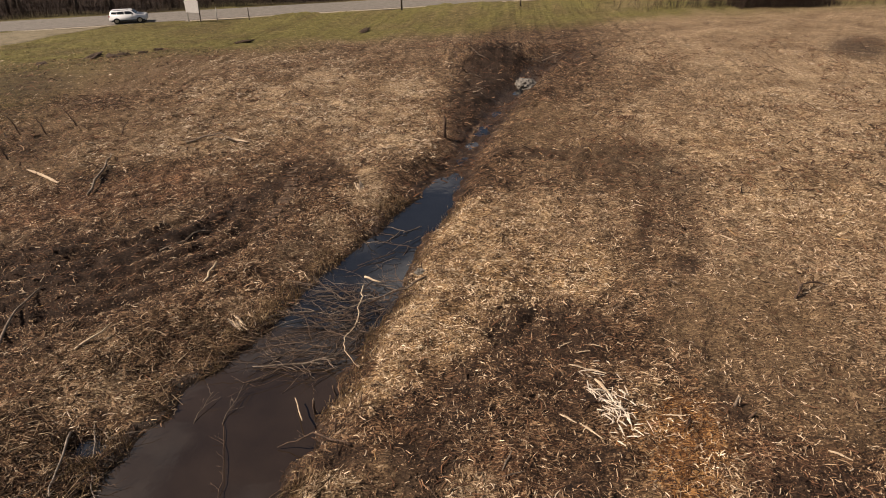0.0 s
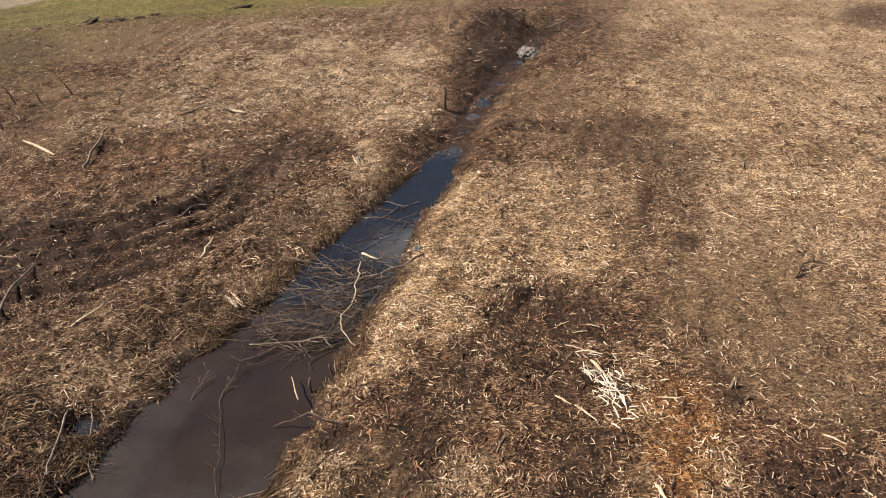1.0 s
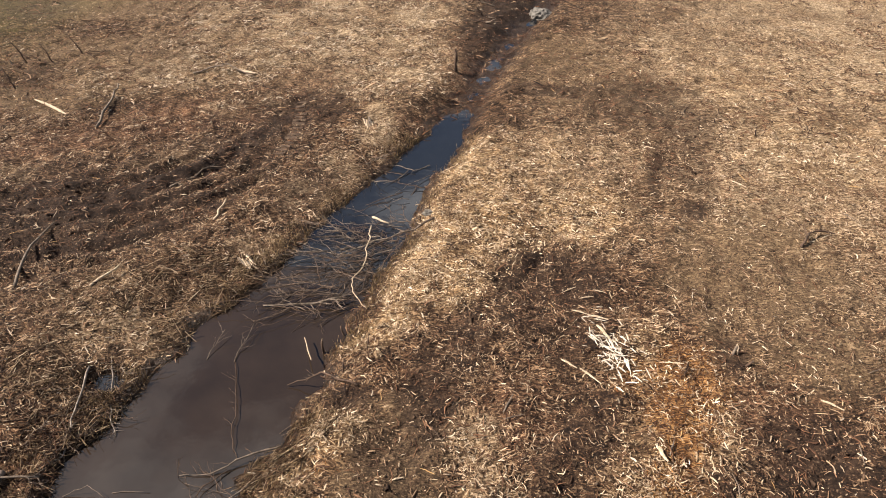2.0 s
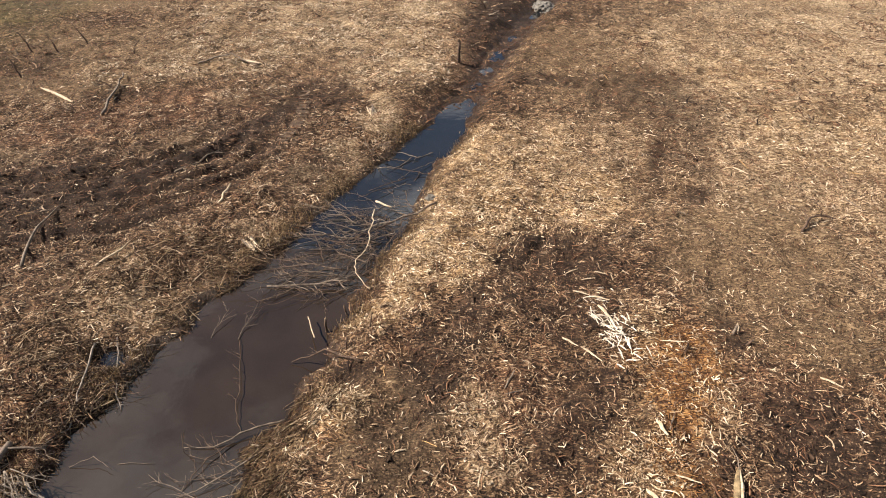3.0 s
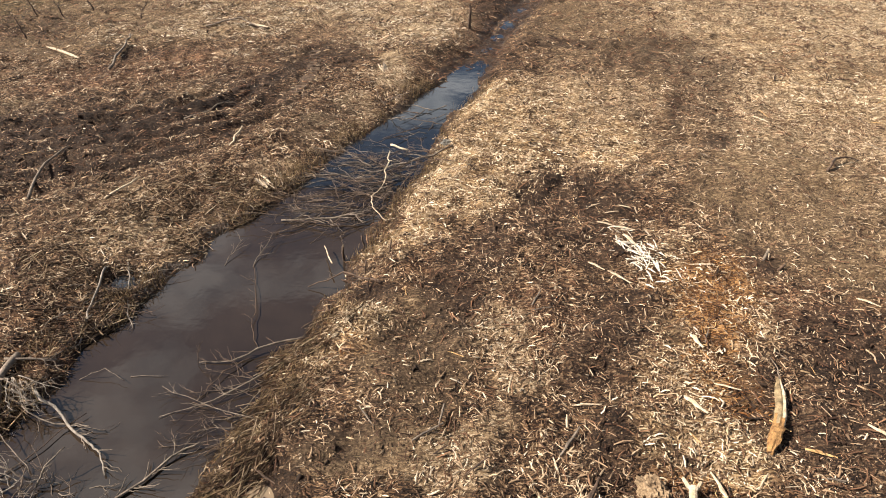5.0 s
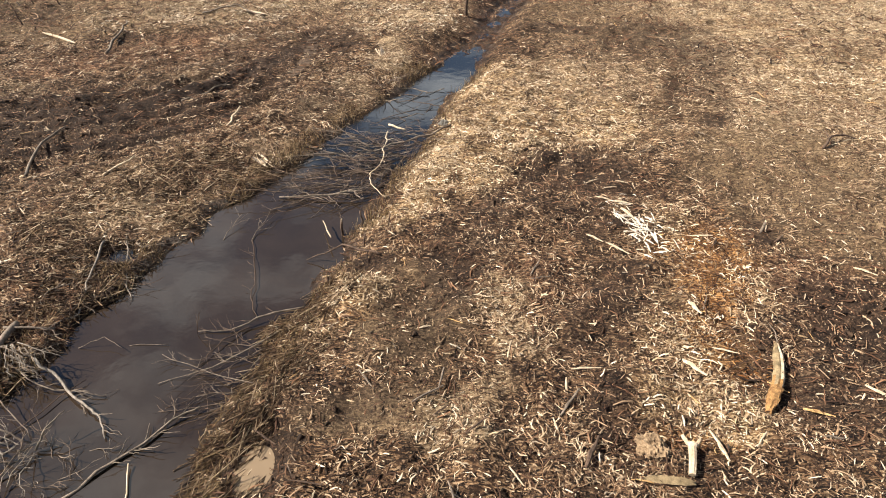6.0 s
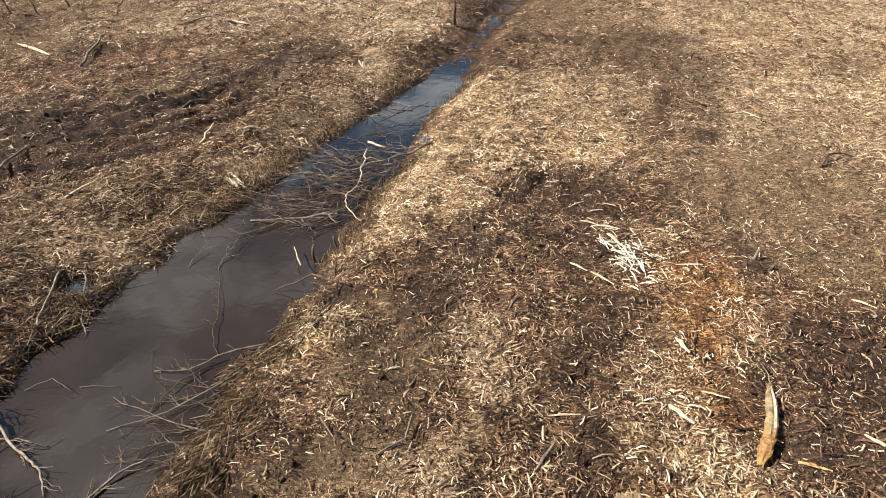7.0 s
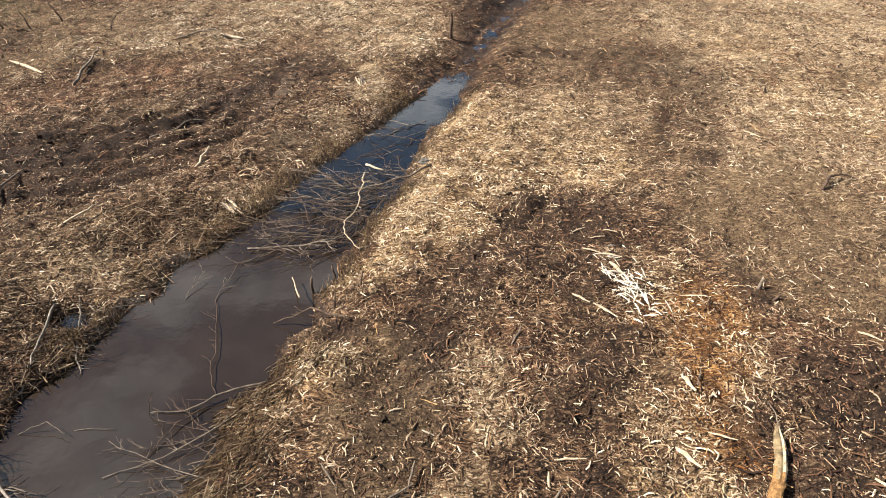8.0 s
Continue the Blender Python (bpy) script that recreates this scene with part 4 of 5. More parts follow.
def split_log(name, label, a, b, width, bow, bark, face, cat="log"):
    """A riven, slightly bowed log: bark on the round side, pale wood on the split face."""
    a, b = Vector(a), Vector(b)
    d = b - a
    side = Vector((-d.y, d.x, 0)).normalized()
    root = tagged(new(name), label, cat)
    root.location = a
    n = 14
    rings = {"bark": [], "split_face": []}
    bms = {k: bmesh.new() for k in rings}
    for k in range(n + 1):
        u = k / n
        c = d * u + side * bow * math.sin(math.pi * u)
        w = width * (0.30 + 0.70 * min(1, 4.5 * u, 3.5 * (1 - u) + 0.25)) * RNG.uniform(0.93, 1.07)
        for key, (lo, hi) in (("bark", (-200, 40)), ("split_face", (40, 160))):
            ring = []
            for j in range(7):
                ang = radians(lo + (hi - lo) * j / 6)
                q = w * (0.62 if key == "split_face" and 0 < j < 6 else 1) * RNG.uniform(0.95, 1.05 if 0 < j < 6 else 0.96)
                ring.append(bms[key].verts.new(c + side * math.cos(ang) * q * 0.5 + Vector((0, 0, 1)) * (0.42 * width + math.sin(ang) * q * 0.5)))
            rings[key].append(ring)
    for key, mat in (("bark", bark), ("split_face", face)):
        bm = bms[key]
        for r, s in zip(rings[key][:-1], rings[key][1:]):
            for j in range(6):
                bm.faces.new((r[j], r[j + 1], s[j + 1], s[j]))
        for e in (0, -1):
            bm.faces.new(rings[key][e])
        part(key, bm, mat, root, "pale riven face" if key == "split_face" else "", True)
    return root


def stub(name, label, x, y, tall, r, mat, top_mat, lean=(0, 0), cat="stump"):
    """A cut or broken stem standing in the ground, with torn wood on top."""
    root = tagged(new(name), label, cat)
    z = hz(x, y)
    z0 = max(z, WATER_Z) if z < WATER_Z else z
    root.location = (x, y, z - 0.05)
    up_to = Vector((lean[0], lean[1], z0 - z + tall))
    bm = bmesh.new()
    tube(bm, bent((0, 0, -0.15), up_to, 4, 0.03, RNG), r * 1.25, r, 8, 0.1, RNG)
    part("stem", bm, mat, root, smooth=True)
    bm = bmesh.new()
    for k in range(4):
        o = Vector((RNG.uniform(-0.5, 0.5) * r, RNG.uniform(-0.5, 0.5) * r, -0.02))
        tube(bm, [up_to + o, up_to + o * 1.3 + Vector((0, 0, 0.05 + 0.07 * RNG.random() * tall * 2))], r * 0.55, r * 0.12, 5, 0.1, RNG)
    part("torn_top", bm, top_mat, root, "pale torn wood")
    return root


# the riven log on the field, and the shards round it
def riven_log(label, a, b, width, bow):
    """A bowed half log: weathered rind, a narrow split edge coloured pale to look lit, one end rotted orange."""
    a, b = Vector(a), Vector(b)
    d = b - a
    side = Vector((-d.y, d.x, 0)).normalized()
    root = tagged(new("split_log"), label, "log")
    root.location = a
    shape = [(-0.50, 0.02), (-0.47, 0.22), (-0.28, 0.40), (-0.02, 0.46), (0.14, 0.42), (0.34, 0.47), (0.48, 0.34), (0.42, 0.02)]
    n, grid = 22, []
    for k in range(n + 1):
        v = k / n
        c = d * v + side * bow * math.sin(math.pi * v) ** 1.3
        w = width * (0.42 + 0.58 * min(1, 5 * v + 0.1, 5 * (1 - v) + 0.05)) * (1.12 - 0.25 * v)
        rough = 0.10 if v < 0.42 else 0.03
        grid.append([c + side * -p * w * (1 + RNG.uniform(-rough, rough)) + Vector((0, 0, q * w * (1 + 1.6 * RNG.uniform(-rough, rough)))) for p, q in shape])
    owner = {"rind": (bmesh.new(), M_RIND), "split_face": (bmesh.new(), M_PALEWOOD), "rotten_end": (bmesh.new(), M_ROT)}
    made = {key: {} for key in owner}

    def corner(key, k, j):
        if (k, j) not in made[key]:
            made[key][(k, j)] = owner[key][0].verts.new(grid[k][j])
        return made[key][(k, j)]
    for k in range(n):
        for j in range(len(shape) - 1):
            edge = 0.40 + 0.07 * math.sin(2.2 * j)
            # the pale strip on the split edge paints the log's lit side
            key = "rotten_end" if k / n < edge else ("split_face" if j >= 4 else "rind")
            owner[key][0].faces.new((corner(key, k, j), corner(key, k, j + 1), corner(key, k + 1, j + 1), corner(key, k + 1, j)))
    for key, k in (("rotten_end", 0), ("rind", n)):
        owner[key][0].faces.new([corner(key, k, j) for j in range(len(shape))])
    for key, (bm, mat) in owner.items():
        part(key, bm, mat, root)
    return root


riven_log("curved half log, weathered tan with rotten orange end", on(4.3, 7.15, -0.02), on(5.0, 9.1, -0.02), 0.21, -0.10)
limb("stick", [on(4.97, 9.02, 0.10), on(4.98, 9.25, 0.16), on(4.93, 9.55, 0.12)], 0.014, 0.007, M_GREYWOOD, label="thin grey stick leaning on the end of the riven log", cat="stick")
split_log("split_log", "bleached pale log on the grass", on(-22.0, 27.4, 0.0), on(-19.3, 25.6, 0.0), 0.13, 0.05, M_PALEWOOD, M_PALEWOOD)
split_log("split_log", "short pale log among far mulch", on(-13.9, 31.7, 0.03), on(-12.9, 31.5, 0.0), 0.18, 0.0, M_GREYWOOD, M_PALEWOOD)
split_log("split_log", "flat brown slab of bark and wood half buried in mulch", on(1.95, 5.45, -0.03), on(2.75, 5.5, -0.03), 0.17, 0.0, M_DARKWOOD, M_RIND, "log")
limb("branch", [on(-18.85, 29.2, 0.15), on(-18.1, 27.2, 0.12), on(-17.35, 24.6, 0.05)], 0.03, 0.06, M_GREYWOOD, label="broken grey-brown branch lying on its torn roots", cat="branch", twigs=5, reach=0.9)
limb("branch", [on(8.95, 18.2, 0.02), on(9.15, 18.5, 0.16), on(9.4, 18.85, 0.2), on(9.75, 19.05, 0.16), on(10.3, 19.2, 0.04)], 0.045, 0.018, M_DARKWOOD, label="curved dark branch lying on the tan field", cat="branch", twigs=3, reach=0.6)
limb("branch", [on(-12.2, 20.3, 0.05), on(-11.2, 22.0, 0.1)], 0.04, 0.02, M_GREYWOOD, label="thin grey branch lying across the muddy rut", cat="branch", twigs=1)
limb("branch", [on(-14.0, 14.1, 0.02), on(-14.6, 15.9, 0.12), on(-14.9, 17.5, 0.05)], 0.05, 0.02, M_GREYWOOD, label="long grey branch lying in the churned mud", cat="branch", twigs=1, reach=0.4)
limb("branch", [on(-10.3, 16.6, 0.06), on(-9.1, 15.4, 0.05)], 0.022, 0.012, M_GREYWOOD, label="thin stick lying on the bank mulch", cat="branch", twigs=1, reach=0.3)
limb("branch", [on(-11.8, 14.3, 0.04), on(-11.2, 15.1, 0.25)], 0.04, 0.02, M_PALEWOOD, label="short pale stick poking from the mulch", cat="branch")
limb("branch", [on(-9.7, 18.2, 0.0), on(-9.45, 18.9, 0.35)], 0.05, 0.03, M_PALEWOOD, label="short pale stick standing at the rut's edge", cat="branch")
limb("branch", [on(-15.9, 31.0, 0.05), on(-14.4, 31.8, 0.3), on(-12.8, 31.2, 0.05)], 0.05, 0.02, M_GREYWOOD, label="arched grey branch on the mulch", cat="branch", twigs=3, reach=0.6)

# branches on the near bank and in the water
limb("branch", [(-10.35, 11.75, -0.28), on(-10.0, 10.7, 0.1), on(-9.8, 9.8, 0.06), lying(-9.55, 8.95, 0.03), lying(-9.8, 8.5, 0.0)], 0.0324, 0.0144, M_DRIFT, label="long peeled branch lying down the ditch bank", cat="branch", twigs=10, reach=0.6, twig_mat=M_GREYWOOD)
limb("branch", [(-9.85, 11.75, -0.3), (-9.35, 10.75, -0.42), (-9.05, 10.1, -0.5)], 0.0202, 0.0115, M_DRIFT, label="pale forked branch reaching down to the water", cat="branch", twigs=8, reach=0.5)
limb("branch", [(-9.05, 10.1, -0.5), (-8.7, 9.65, -0.58)], 0.018, 0.0086, M_DRIFT, label="short pale twig dipping into the water", cat="branch", twigs=5, reach=0.3)
limb("branch", [(-9.5, 7.4, -0.35), (-8.45, 6.75, -0.48), (-7.85, 6.4, -0.5), (-7.5, 6.2, -0.5), (-7.2, 5.8, -0.56)], 0.032, 0.016, M_DRIFT, label="crooked pale branch lying over the water", cat="branch", twigs=9, reach=0.5, twig_mat=M_GREYWOOD)
limb("branch", [(-10.2, 7.3, -0.35), (-9.1, 6.85, -0.5), (-7.7, 6.75, -0.56)], 0.0216, 0.0086, M_GREYWOOD, label="thin branch trailing over the water", cat="branch", twigs=9, reach=0.5)
limb("branch", [(-7.3, 4.5, -0.58), (-6.6, 5.6, -0.56), (-6.2, 6.3, -0.52), (-5.8, 6.65, -0.5)], 0.034, 0.016, M_GREYWOOD, label="grey stripped limb floating in the water", cat="branch", twigs=12, reach=0.6)
limb("branch", [(-6.1, 4.3, -0.58), (-6.5, 5.3, -0.52)], 0.0216, 0.013, M_PALEWOOD, label="pale stick floating in the water", cat="branch")
limb("branch", [on(-10.35, 8.2, 0.1), on(-10.3, 7.5, 0.12), on(-9.95, 6.9, 0.08), (-9.9, 6.3, -0.45)], 0.075, 0.055, M_GREYWOOD, label="thick grey dead limb at the water's edge", cat="branch", twigs=6, reach=0.6)
limb("branch", [on(-10.5, 8.0, 0.1), on(-9.6, 8.25, 0.12)], 0.0288, 0.0216, M_GREYWOOD, label="short grey branch lying on the bank", cat="branch", twigs=5, reach=0.4)
limb("branch", [on(-4.7, 9.75, 0.05), (-5.45, 9.3, -0.45), (-6.1, 8.85, -0.55), (-6.75, 8.75, -0.56)], 0.0252, 0.0086, M_GREYWOOD, label="drooping branch reaching from bank into water", cat="branch", twigs=7, reach=0.5, twig_mat=M_DARKWOOD)
limb("branch", [(-5.7, 9.0, -0.56), (-6.1, 8.5, -0.5), (-6.35, 7.7, -0.57)], 0.0144, 0.0072, M_DARKWOOD, label="curved dark twig standing out of the water", cat="branch", twigs=5, reach=0.4)
limb("branch", [(-6.75, 8.7, -0.58), (-6.7, 8.85, -0.1)], 0.0086, 0.0043, M_DARKWOOD, label="thin twig standing upright in the water", cat="branch", twigs=5, reach=0.25)
limb("branch", [(-4.95, 8.6, -0.3), (-6.0, 7.7, -0.52), (-6.9, 7.2, -0.57)], 0.0144, 0.0058, M_GREYWOOD, label="thin grey branch trailing in the shallows", cat="branch", twigs=7, reach=0.5)
limb("branch", [(-4.95, 7.2, -0.35), (-5.9, 7.5, -0.5), (-7.2, 8.0, -0.57)], 0.011, 0.005, M_GREYWOOD, label="thin branch trailing in the shallows by the bank", cat="branch", twigs=7, reach=0.5)
limb("branch", [(-5.65, 9.3, -0.58), (-6.0, 9.9, -0.5), (-6.3, 11.0, -0.5), (-6.85, 12.35, -0.56)], 0.0086, 0.0058, M_DARKWOOD, label="thin dark twig lying in the still water", cat="branch", twigs=6, reach=0.5)
limb("branch", [(-6.85, 12.3, -0.58), (-6.75, 13.6, -0.4)], 0.0101, 0.0058, M_GREYWOOD, label="thin grey twig lying in the still water", cat="branch", twigs=4)
limb("branch", [(-7.6, 12.3, -0.6), (-7.45, 13.3, -0.4)], 0.0086, 0.0058, M_GREYWOOD, label="slender twig standing out of the water", cat="branch", twigs=4)
limb("branch", [(-4.75, 12.3, -0.3), (-5.2, 13.2, -0.4)], 0.0202, 0.013, M_PALEWOOD, label="pale broken stick leaning into the water", cat="branch")
limb("branch", [on(-3.3, 11.3, 0.05), (-4.3, 11.7, -0.1), (-5.2, 11.6, -0.55)], 0.0324, 0.0108, M_DARKWOOD, label="rotten branch lying across the bank", cat="branch", twigs=7, reach=0.4)
limb("branch", [(-9.1, 5.5, -0.58), (-8.3, 7.1, -0.52)], 0.013, 0.0072, M_DARKWOOD, label="dark twig lying in the shallows", cat="branch", twigs=5)
limb("branch", [(-8.0, 8.2, -0.59), (-7.2, 8.3, -0.57)], 0.0072, 0.0043, M_GREYWOOD, label="thin grey twig floating on the water", cat="branch")
limb("branch", [(-9.0, 8.0, -0.58), (-8.5, 8.2, -0.4), (-8.0, 8.0, -0.5)], 0.0085, 0.005, M_GREYWOOD, label="arched grey twig over the water", cat="branch")
limb("branch", [(-7.7, 17.1, -0.4), (-6.7, 17.4, -0.55)], 0.0576, 0.0396, M_GREYWOOD, label="short log with a pale cut end in the water", cat="branch", twigs=5, reach=0.4)

stub("stake", "broken stake standing in the water with a pale top", -4.62, 12.9, 0.45, 0.032, M_DARKWOOD, M_PALEWOOD, (0.0, 0.02), "stake")
stub("stump", "dark broken sapling stump in the mulch", 5.8, 13.3, 0.34, 0.035, M_GREYWOOD, M_PALEWOOD, (0.1, 0.05))
stub("stump", "dark broken sapling stump in the mulch", 6.0, 13.0, 0.22, 0.028, M_DARKWOOD, M_GREYWOOD, (0.2, -0.05))
stub("stump", "short sapling stub beside the water", -3.9, 11.9, 0.45, 0.022, M_DARKWOOD, M_GREYWOOD, (0.1, 0.1))
stub("stump", "short sapling stub beside the water", -4.2, 13.6, 0.35, 0.025, M_DARKWOOD, M_GREYWOOD, (-0.1, 0.05))
stub("stump", "thin sapling stub on the bank edge", -3.4, 12.6, 0.4, 0.02, M_DARKWOOD, M_DARKWOOD, (0.12, 0.0))
stub("stump", "upright broken stem beside the narrow channel", -3.1, 33.2, 1.1, 0.07, M_DARKWOOD, M_DARKWOOD, (0.05, 0.0))
for x, y, tall, lean in ((-25.2, 31.8, 1.2, -0.7), (-24.2, 32.4, 0.9, -0.5), (-23.2, 33.6, 1.1, -0.8), (-24.0, 28.9, 1.0, -0.4), (-20.0, 32.3, 0.8, 0.5), (-26.4, 30.0, 0.8, 0.3)):
    limb("sapling", [on(x, y, -0.1), on(x + lean * 0.4, y, tall * 0.55), on(x + lean, y + 0.1, tall)], 0.045, 0.018, M_DARKWOOD, label="dark leafless sapling stem bent by the clearing", cat="sapling", group="bent saplings", twigs=2, reach=0.5)


def brush_pile(label, spots_, mats, n_twigs, reach):
    """A heap of cut branches; each branch is a part."""
    cx, cy, cz = spots_[0][0]
    root = tagged(new("brush_pile"), label, "brush pile")
    root.location = (cx, cy, cz)
    for k, (a, b, r) in enumerate(spots_):
        m = mats[k % len(mats)]
        limb("branch", [a, tuple((p + q) / 2 + RNG.uniform(-0.12, 0.12) for p, q in zip(a, b)), b], r, r * 0.4, m, root, twigs=n_twigs, reach=reach, sides=5)
    return root


heap = []
cross = random.Random(41)
for k in range(130):
    v = cross.random() ** 0.9
    y0 = 14.3 + 4.9 * v
    left, right = (float(e[0]) for e in edges(np.array([y0])))
    x0 = right - (right - left) * (0.02 + 0.68 * cross.random() ** 1.4) + (0.5 if k % 4 == 0 else 0.0)
    ang, span = (radians(cross.gauss(195, 30)) if k % 3 else cross.uniform(0, 6.28)), cross.uniform(0.5, 2.3)
    x1, y1 = x0 + span * math.cos(ang), y0 + span * math.sin(ang)
    z0, z1 = max(hz(x0, y0), WATER_Z) + cross.uniform(0.0, 0.34), max(hz(x1, y1), WATER_Z) + cross.uniform(-0.03, 0.3)
    heap.append(((x0, y0, z0), (x1, y1, z1), cross.uniform(0.006, 0.02)))
brush_pile("tangled heap of cut branches lying across the ditch water", heap, (M_DARKWOOD, M_TWIG, M_TWIG, M_DARKWOOD, M_TWIG, M_GREYWOOD), 5, 0.6)
limb("branch", [(-4.4, 18.4, -0.1), (-4.3, 17.4, -0.1), (-4.25, 16.3, -0.2)], 0.022, 0.016, M_PALEWOOD, label="peeled pale branch on top of the brush heap", cat="branch", twigs=2, reach=0.3)
limb("branch", [(-4.45, 18.9, -0.08), (-3.85, 18.6, -0.1)], 0.04, 0.03, M_PALEWOOD, label="short pale log on the brush heap", cat="branch")
limb("branch", [(-4.25, 16.25, -0.22), (-4.45, 15.7, -0.25), (-4.3, 15.1, -0.25), (-3.75, 14.45, -0.3)], 0.018, 0.012, M_PALEWOOD, label="bent pale branch on top of the brush heap", cat="branch", twigs=1)
limb("branch", [(-6.85, 14.6, -0.56), (-5.6, 14.7, -0.48), (-4.7, 14.9, -0.35)], 0.02, 0.04, M_GREYWOOD, label="long grey branch spread flat over the water", cat="branch", twigs=7, reach=0.8)
limb("branch", [on(-2.4, 18.9, 0.05), (-3.7, 17.8, -0.15), (-5.3, 17.2, -0.5)], 0.04, 0.015, M_GREYWOOD, label="grey branch lying from the bank into the heap", cat="branch", twigs=5, reach=0.7)
heap = []
for k in range(18):
    x0, y0 = RNG.uniform(-9.8, -8.2), RNG.uniform(4.2, 5.7)
    ang, span = RNG.uniform(0, 6.28), RNG.uniform(0.5, 1.3)
    heap.append(((x0, y0, WATER_Z + 0.05), (x0 + span * math.cos(ang), y0 + span * math.sin(ang), WATER_Z + RNG.uniform(0.1, 0.5)), RNG.uniform(0.01, 0.025)))
low = random.Random(17)
for k in range(14):
    x0, y0 = low.uniform(-8.7, -7.2), low.uniform(4.6, 5.6)
    ang, span = low.uniform(0, 6.28), low.uniform(0.4, 0.9)
    heap.append(((x0, y0, WATER_Z - 0.02), (x0 + span * math.cos(ang), y0 + span * math.sin(ang), WATER_Z + low.uniform(0.05, 0.3)), low.uniform(0.007, 0.014)))
brush_pile("tangle of pale thin branches at the water's edge", heap, (M_GREYWOOD, M_TWIG, M_DRIFT), 5, 0.4)
heap = []
for k in range(16):
    x0, y0 = RNG.uniform(-5.4, -4.9), RNG.uniform(6.6, 8.6)
    ang, span = radians(RNG.gauss(185, 30)), RNG.uniform(0.7, 1.7)
    heap.append(((x0, y0, WATER_Z + 0.15), (x0 + span * math.cos(ang), y0 + span * math.sin(ang), WATER_Z + RNG.uniform(-0.02, 0.12)), RNG.uniform(0.005, 0.012)))
brush_pile("thin drowned brush along the mulch bank", heap, (M_TWIG, M_DARKWOOD, M_GREYWOOD), 5, 0.5)
heap = []
for k in range(12):
    x0, y0 = -9.75 + RNG.uniform(-0.15, 0.15), 7.25 + RNG.uniform(-0.2, 0.2)
    ang, span = radians(RNG.uniform(-60, 30)), RNG.uniform(0.4, 1.0)
    heap.append(((x0, y0, 0.0), (x0 + span * math.cos(ang), y0 + span * math.sin(ang), RNG.uniform(-0.35, 0.05)), RNG.uniform(0.007, 0.014)))
brush_pile("fan of broken twigs on the bank", heap, (M_GREYWOOD, M_DRIFT), 3, 0.4)
heap = []
for k in range(22):
    x0, y0 = RNG.uniform(-10.2, -9.0), RNG.uniform(9.6, 11.6)
    ang, span = radians(RNG.gauss(-70, 50)), RNG.uniform(0.3, 0.9)
    x1, y1 = x0 + span * math.cos(ang), y0 + span * math.sin(ang)
    heap.append((on(x0, y0, 0.08), (x1, y1, max(hz(x1, y1), WATER_Z) + RNG.uniform(0.02, 0.2)), RNG.uniform(0.008, 0.018)))
brush_pile("tangle of dark roots and twigs round the bank pool", heap, (M_GREYWOOD, M_DARKWOOD), 3, 0.4)
heap = []
for k in range(12):
    x0, y0 = RNG.uniform(-5.2, -4.2), RNG.uniform(22.0, 23.8)
    x0 -= 0.6
    ang, span = RNG.uniform(0, 6.28), RNG.uniform(0.5, 1.3)
    heap.append((on(x0, y0, 0.05), (x0 + span * math.cos(ang), y0 + span * math.sin(ang), hz(x0, y0) + RNG.uniform(0.1, 0.4)), RNG.uniform(0.012, 0.03)))
brush_pile("small heap of twigs on the far bank of the pool", heap, (M_GREYWOOD, M_DARKWOOD), 3, 0.5)
heap = []
for k in range(10):
    x0, y0 = RNG.uniform(-4.2, -2.4), RNG.uniform(20.6, 23.6)
    ang, span = radians(RNG.gauss(190, 40)), RNG.uniform(0.7, 1.8)
    heap.append(((x0, y0, WATER_Z + 0.08), (x0 + span * math.cos(ang), y0 + span * math.sin(ang), WATER_Z + RNG.uniform(-0.02, 0.12)), RNG.uniform(0.012, 0.022)))
brush_pile("loose twigs drowned in the far pool", heap, (M_DARKWOOD, M_GREYWOOD), 2, 0.5)


# dark stems, partly added to give the far mound its black shadows
for hx, hy, spread_x, spread_y, many in ((-1.6, 50.0, 2.4, 1.4, 20), (4.2, 51.0, 2.6, 0.7, 14), (-2.6, 43.0, 1.0, 2.6, 12)):
    heap = []
    for k in range(many):
        x0, y0 = hx + RNG.uniform(-1, 1) * spread_x, hy + RNG.uniform(-1, 1) * spread_y
        ang, span = RNG.uniform(0, 6.28), RNG.uniform(0.6, 1.8)
        x1, y1 = x0 + span * math.cos(ang), y0 + 0.6 * span * math.sin(ang)
        heap.append((on(x0, y0, 0.0), (x1, y1, hz(x1, y1) + RNG.uniform(0.1, 0.7)), RNG.uniform(0.025, 0.06)))
    brush_pile("dark heap of torn roots and stems at the far ditch", heap, (M_DARKWOOD, M_DARKWOOD, M_GREYWOOD), 2, 0.6)


def splinter_mesh(seed):
    r = random.Random(seed)
    bm = bmesh.new()
    n, w = 5, 0.085
    rings = []
    for k in range(n + 1):
        u = k / n
        q = w * (0.45 + 0.6 * math.sin(math.pi * min(0.92, u + 0.12))) * r.uniform(0.85, 1.15)
        c = Vector((u - 0.5, 0.03 * math.sin(3 * u) * r.uniform(-1, 1), 0.02 * math.sin(math.pi * u)))
        rings.append([bm.verts.new(c + Vector((0, -q * 0.5, 0))), bm.verts.new(c + Vector((0, q * 0.5, 0.01))), bm.verts.new(c + Vector((0, q * 0.2, q * 0.5))), bm.verts.new(c + Vector((0, -q * 0.3, q * 0.45)))])
    for a, b in zip(rings[:-1], rings[1:]):
        for j in range(4):
            bm.faces.new((a[j], a[(j + 1) % 4], b[(j + 1) % 4], b[j]))
    bm.faces.new(rings[0][::-1])
    bm.faces.new(rings[-1])
    bm.normal_update()
    me = bpy.data.meshes.new("splinter")
    bm.to_mesh(me)
    bm.free()
    return me


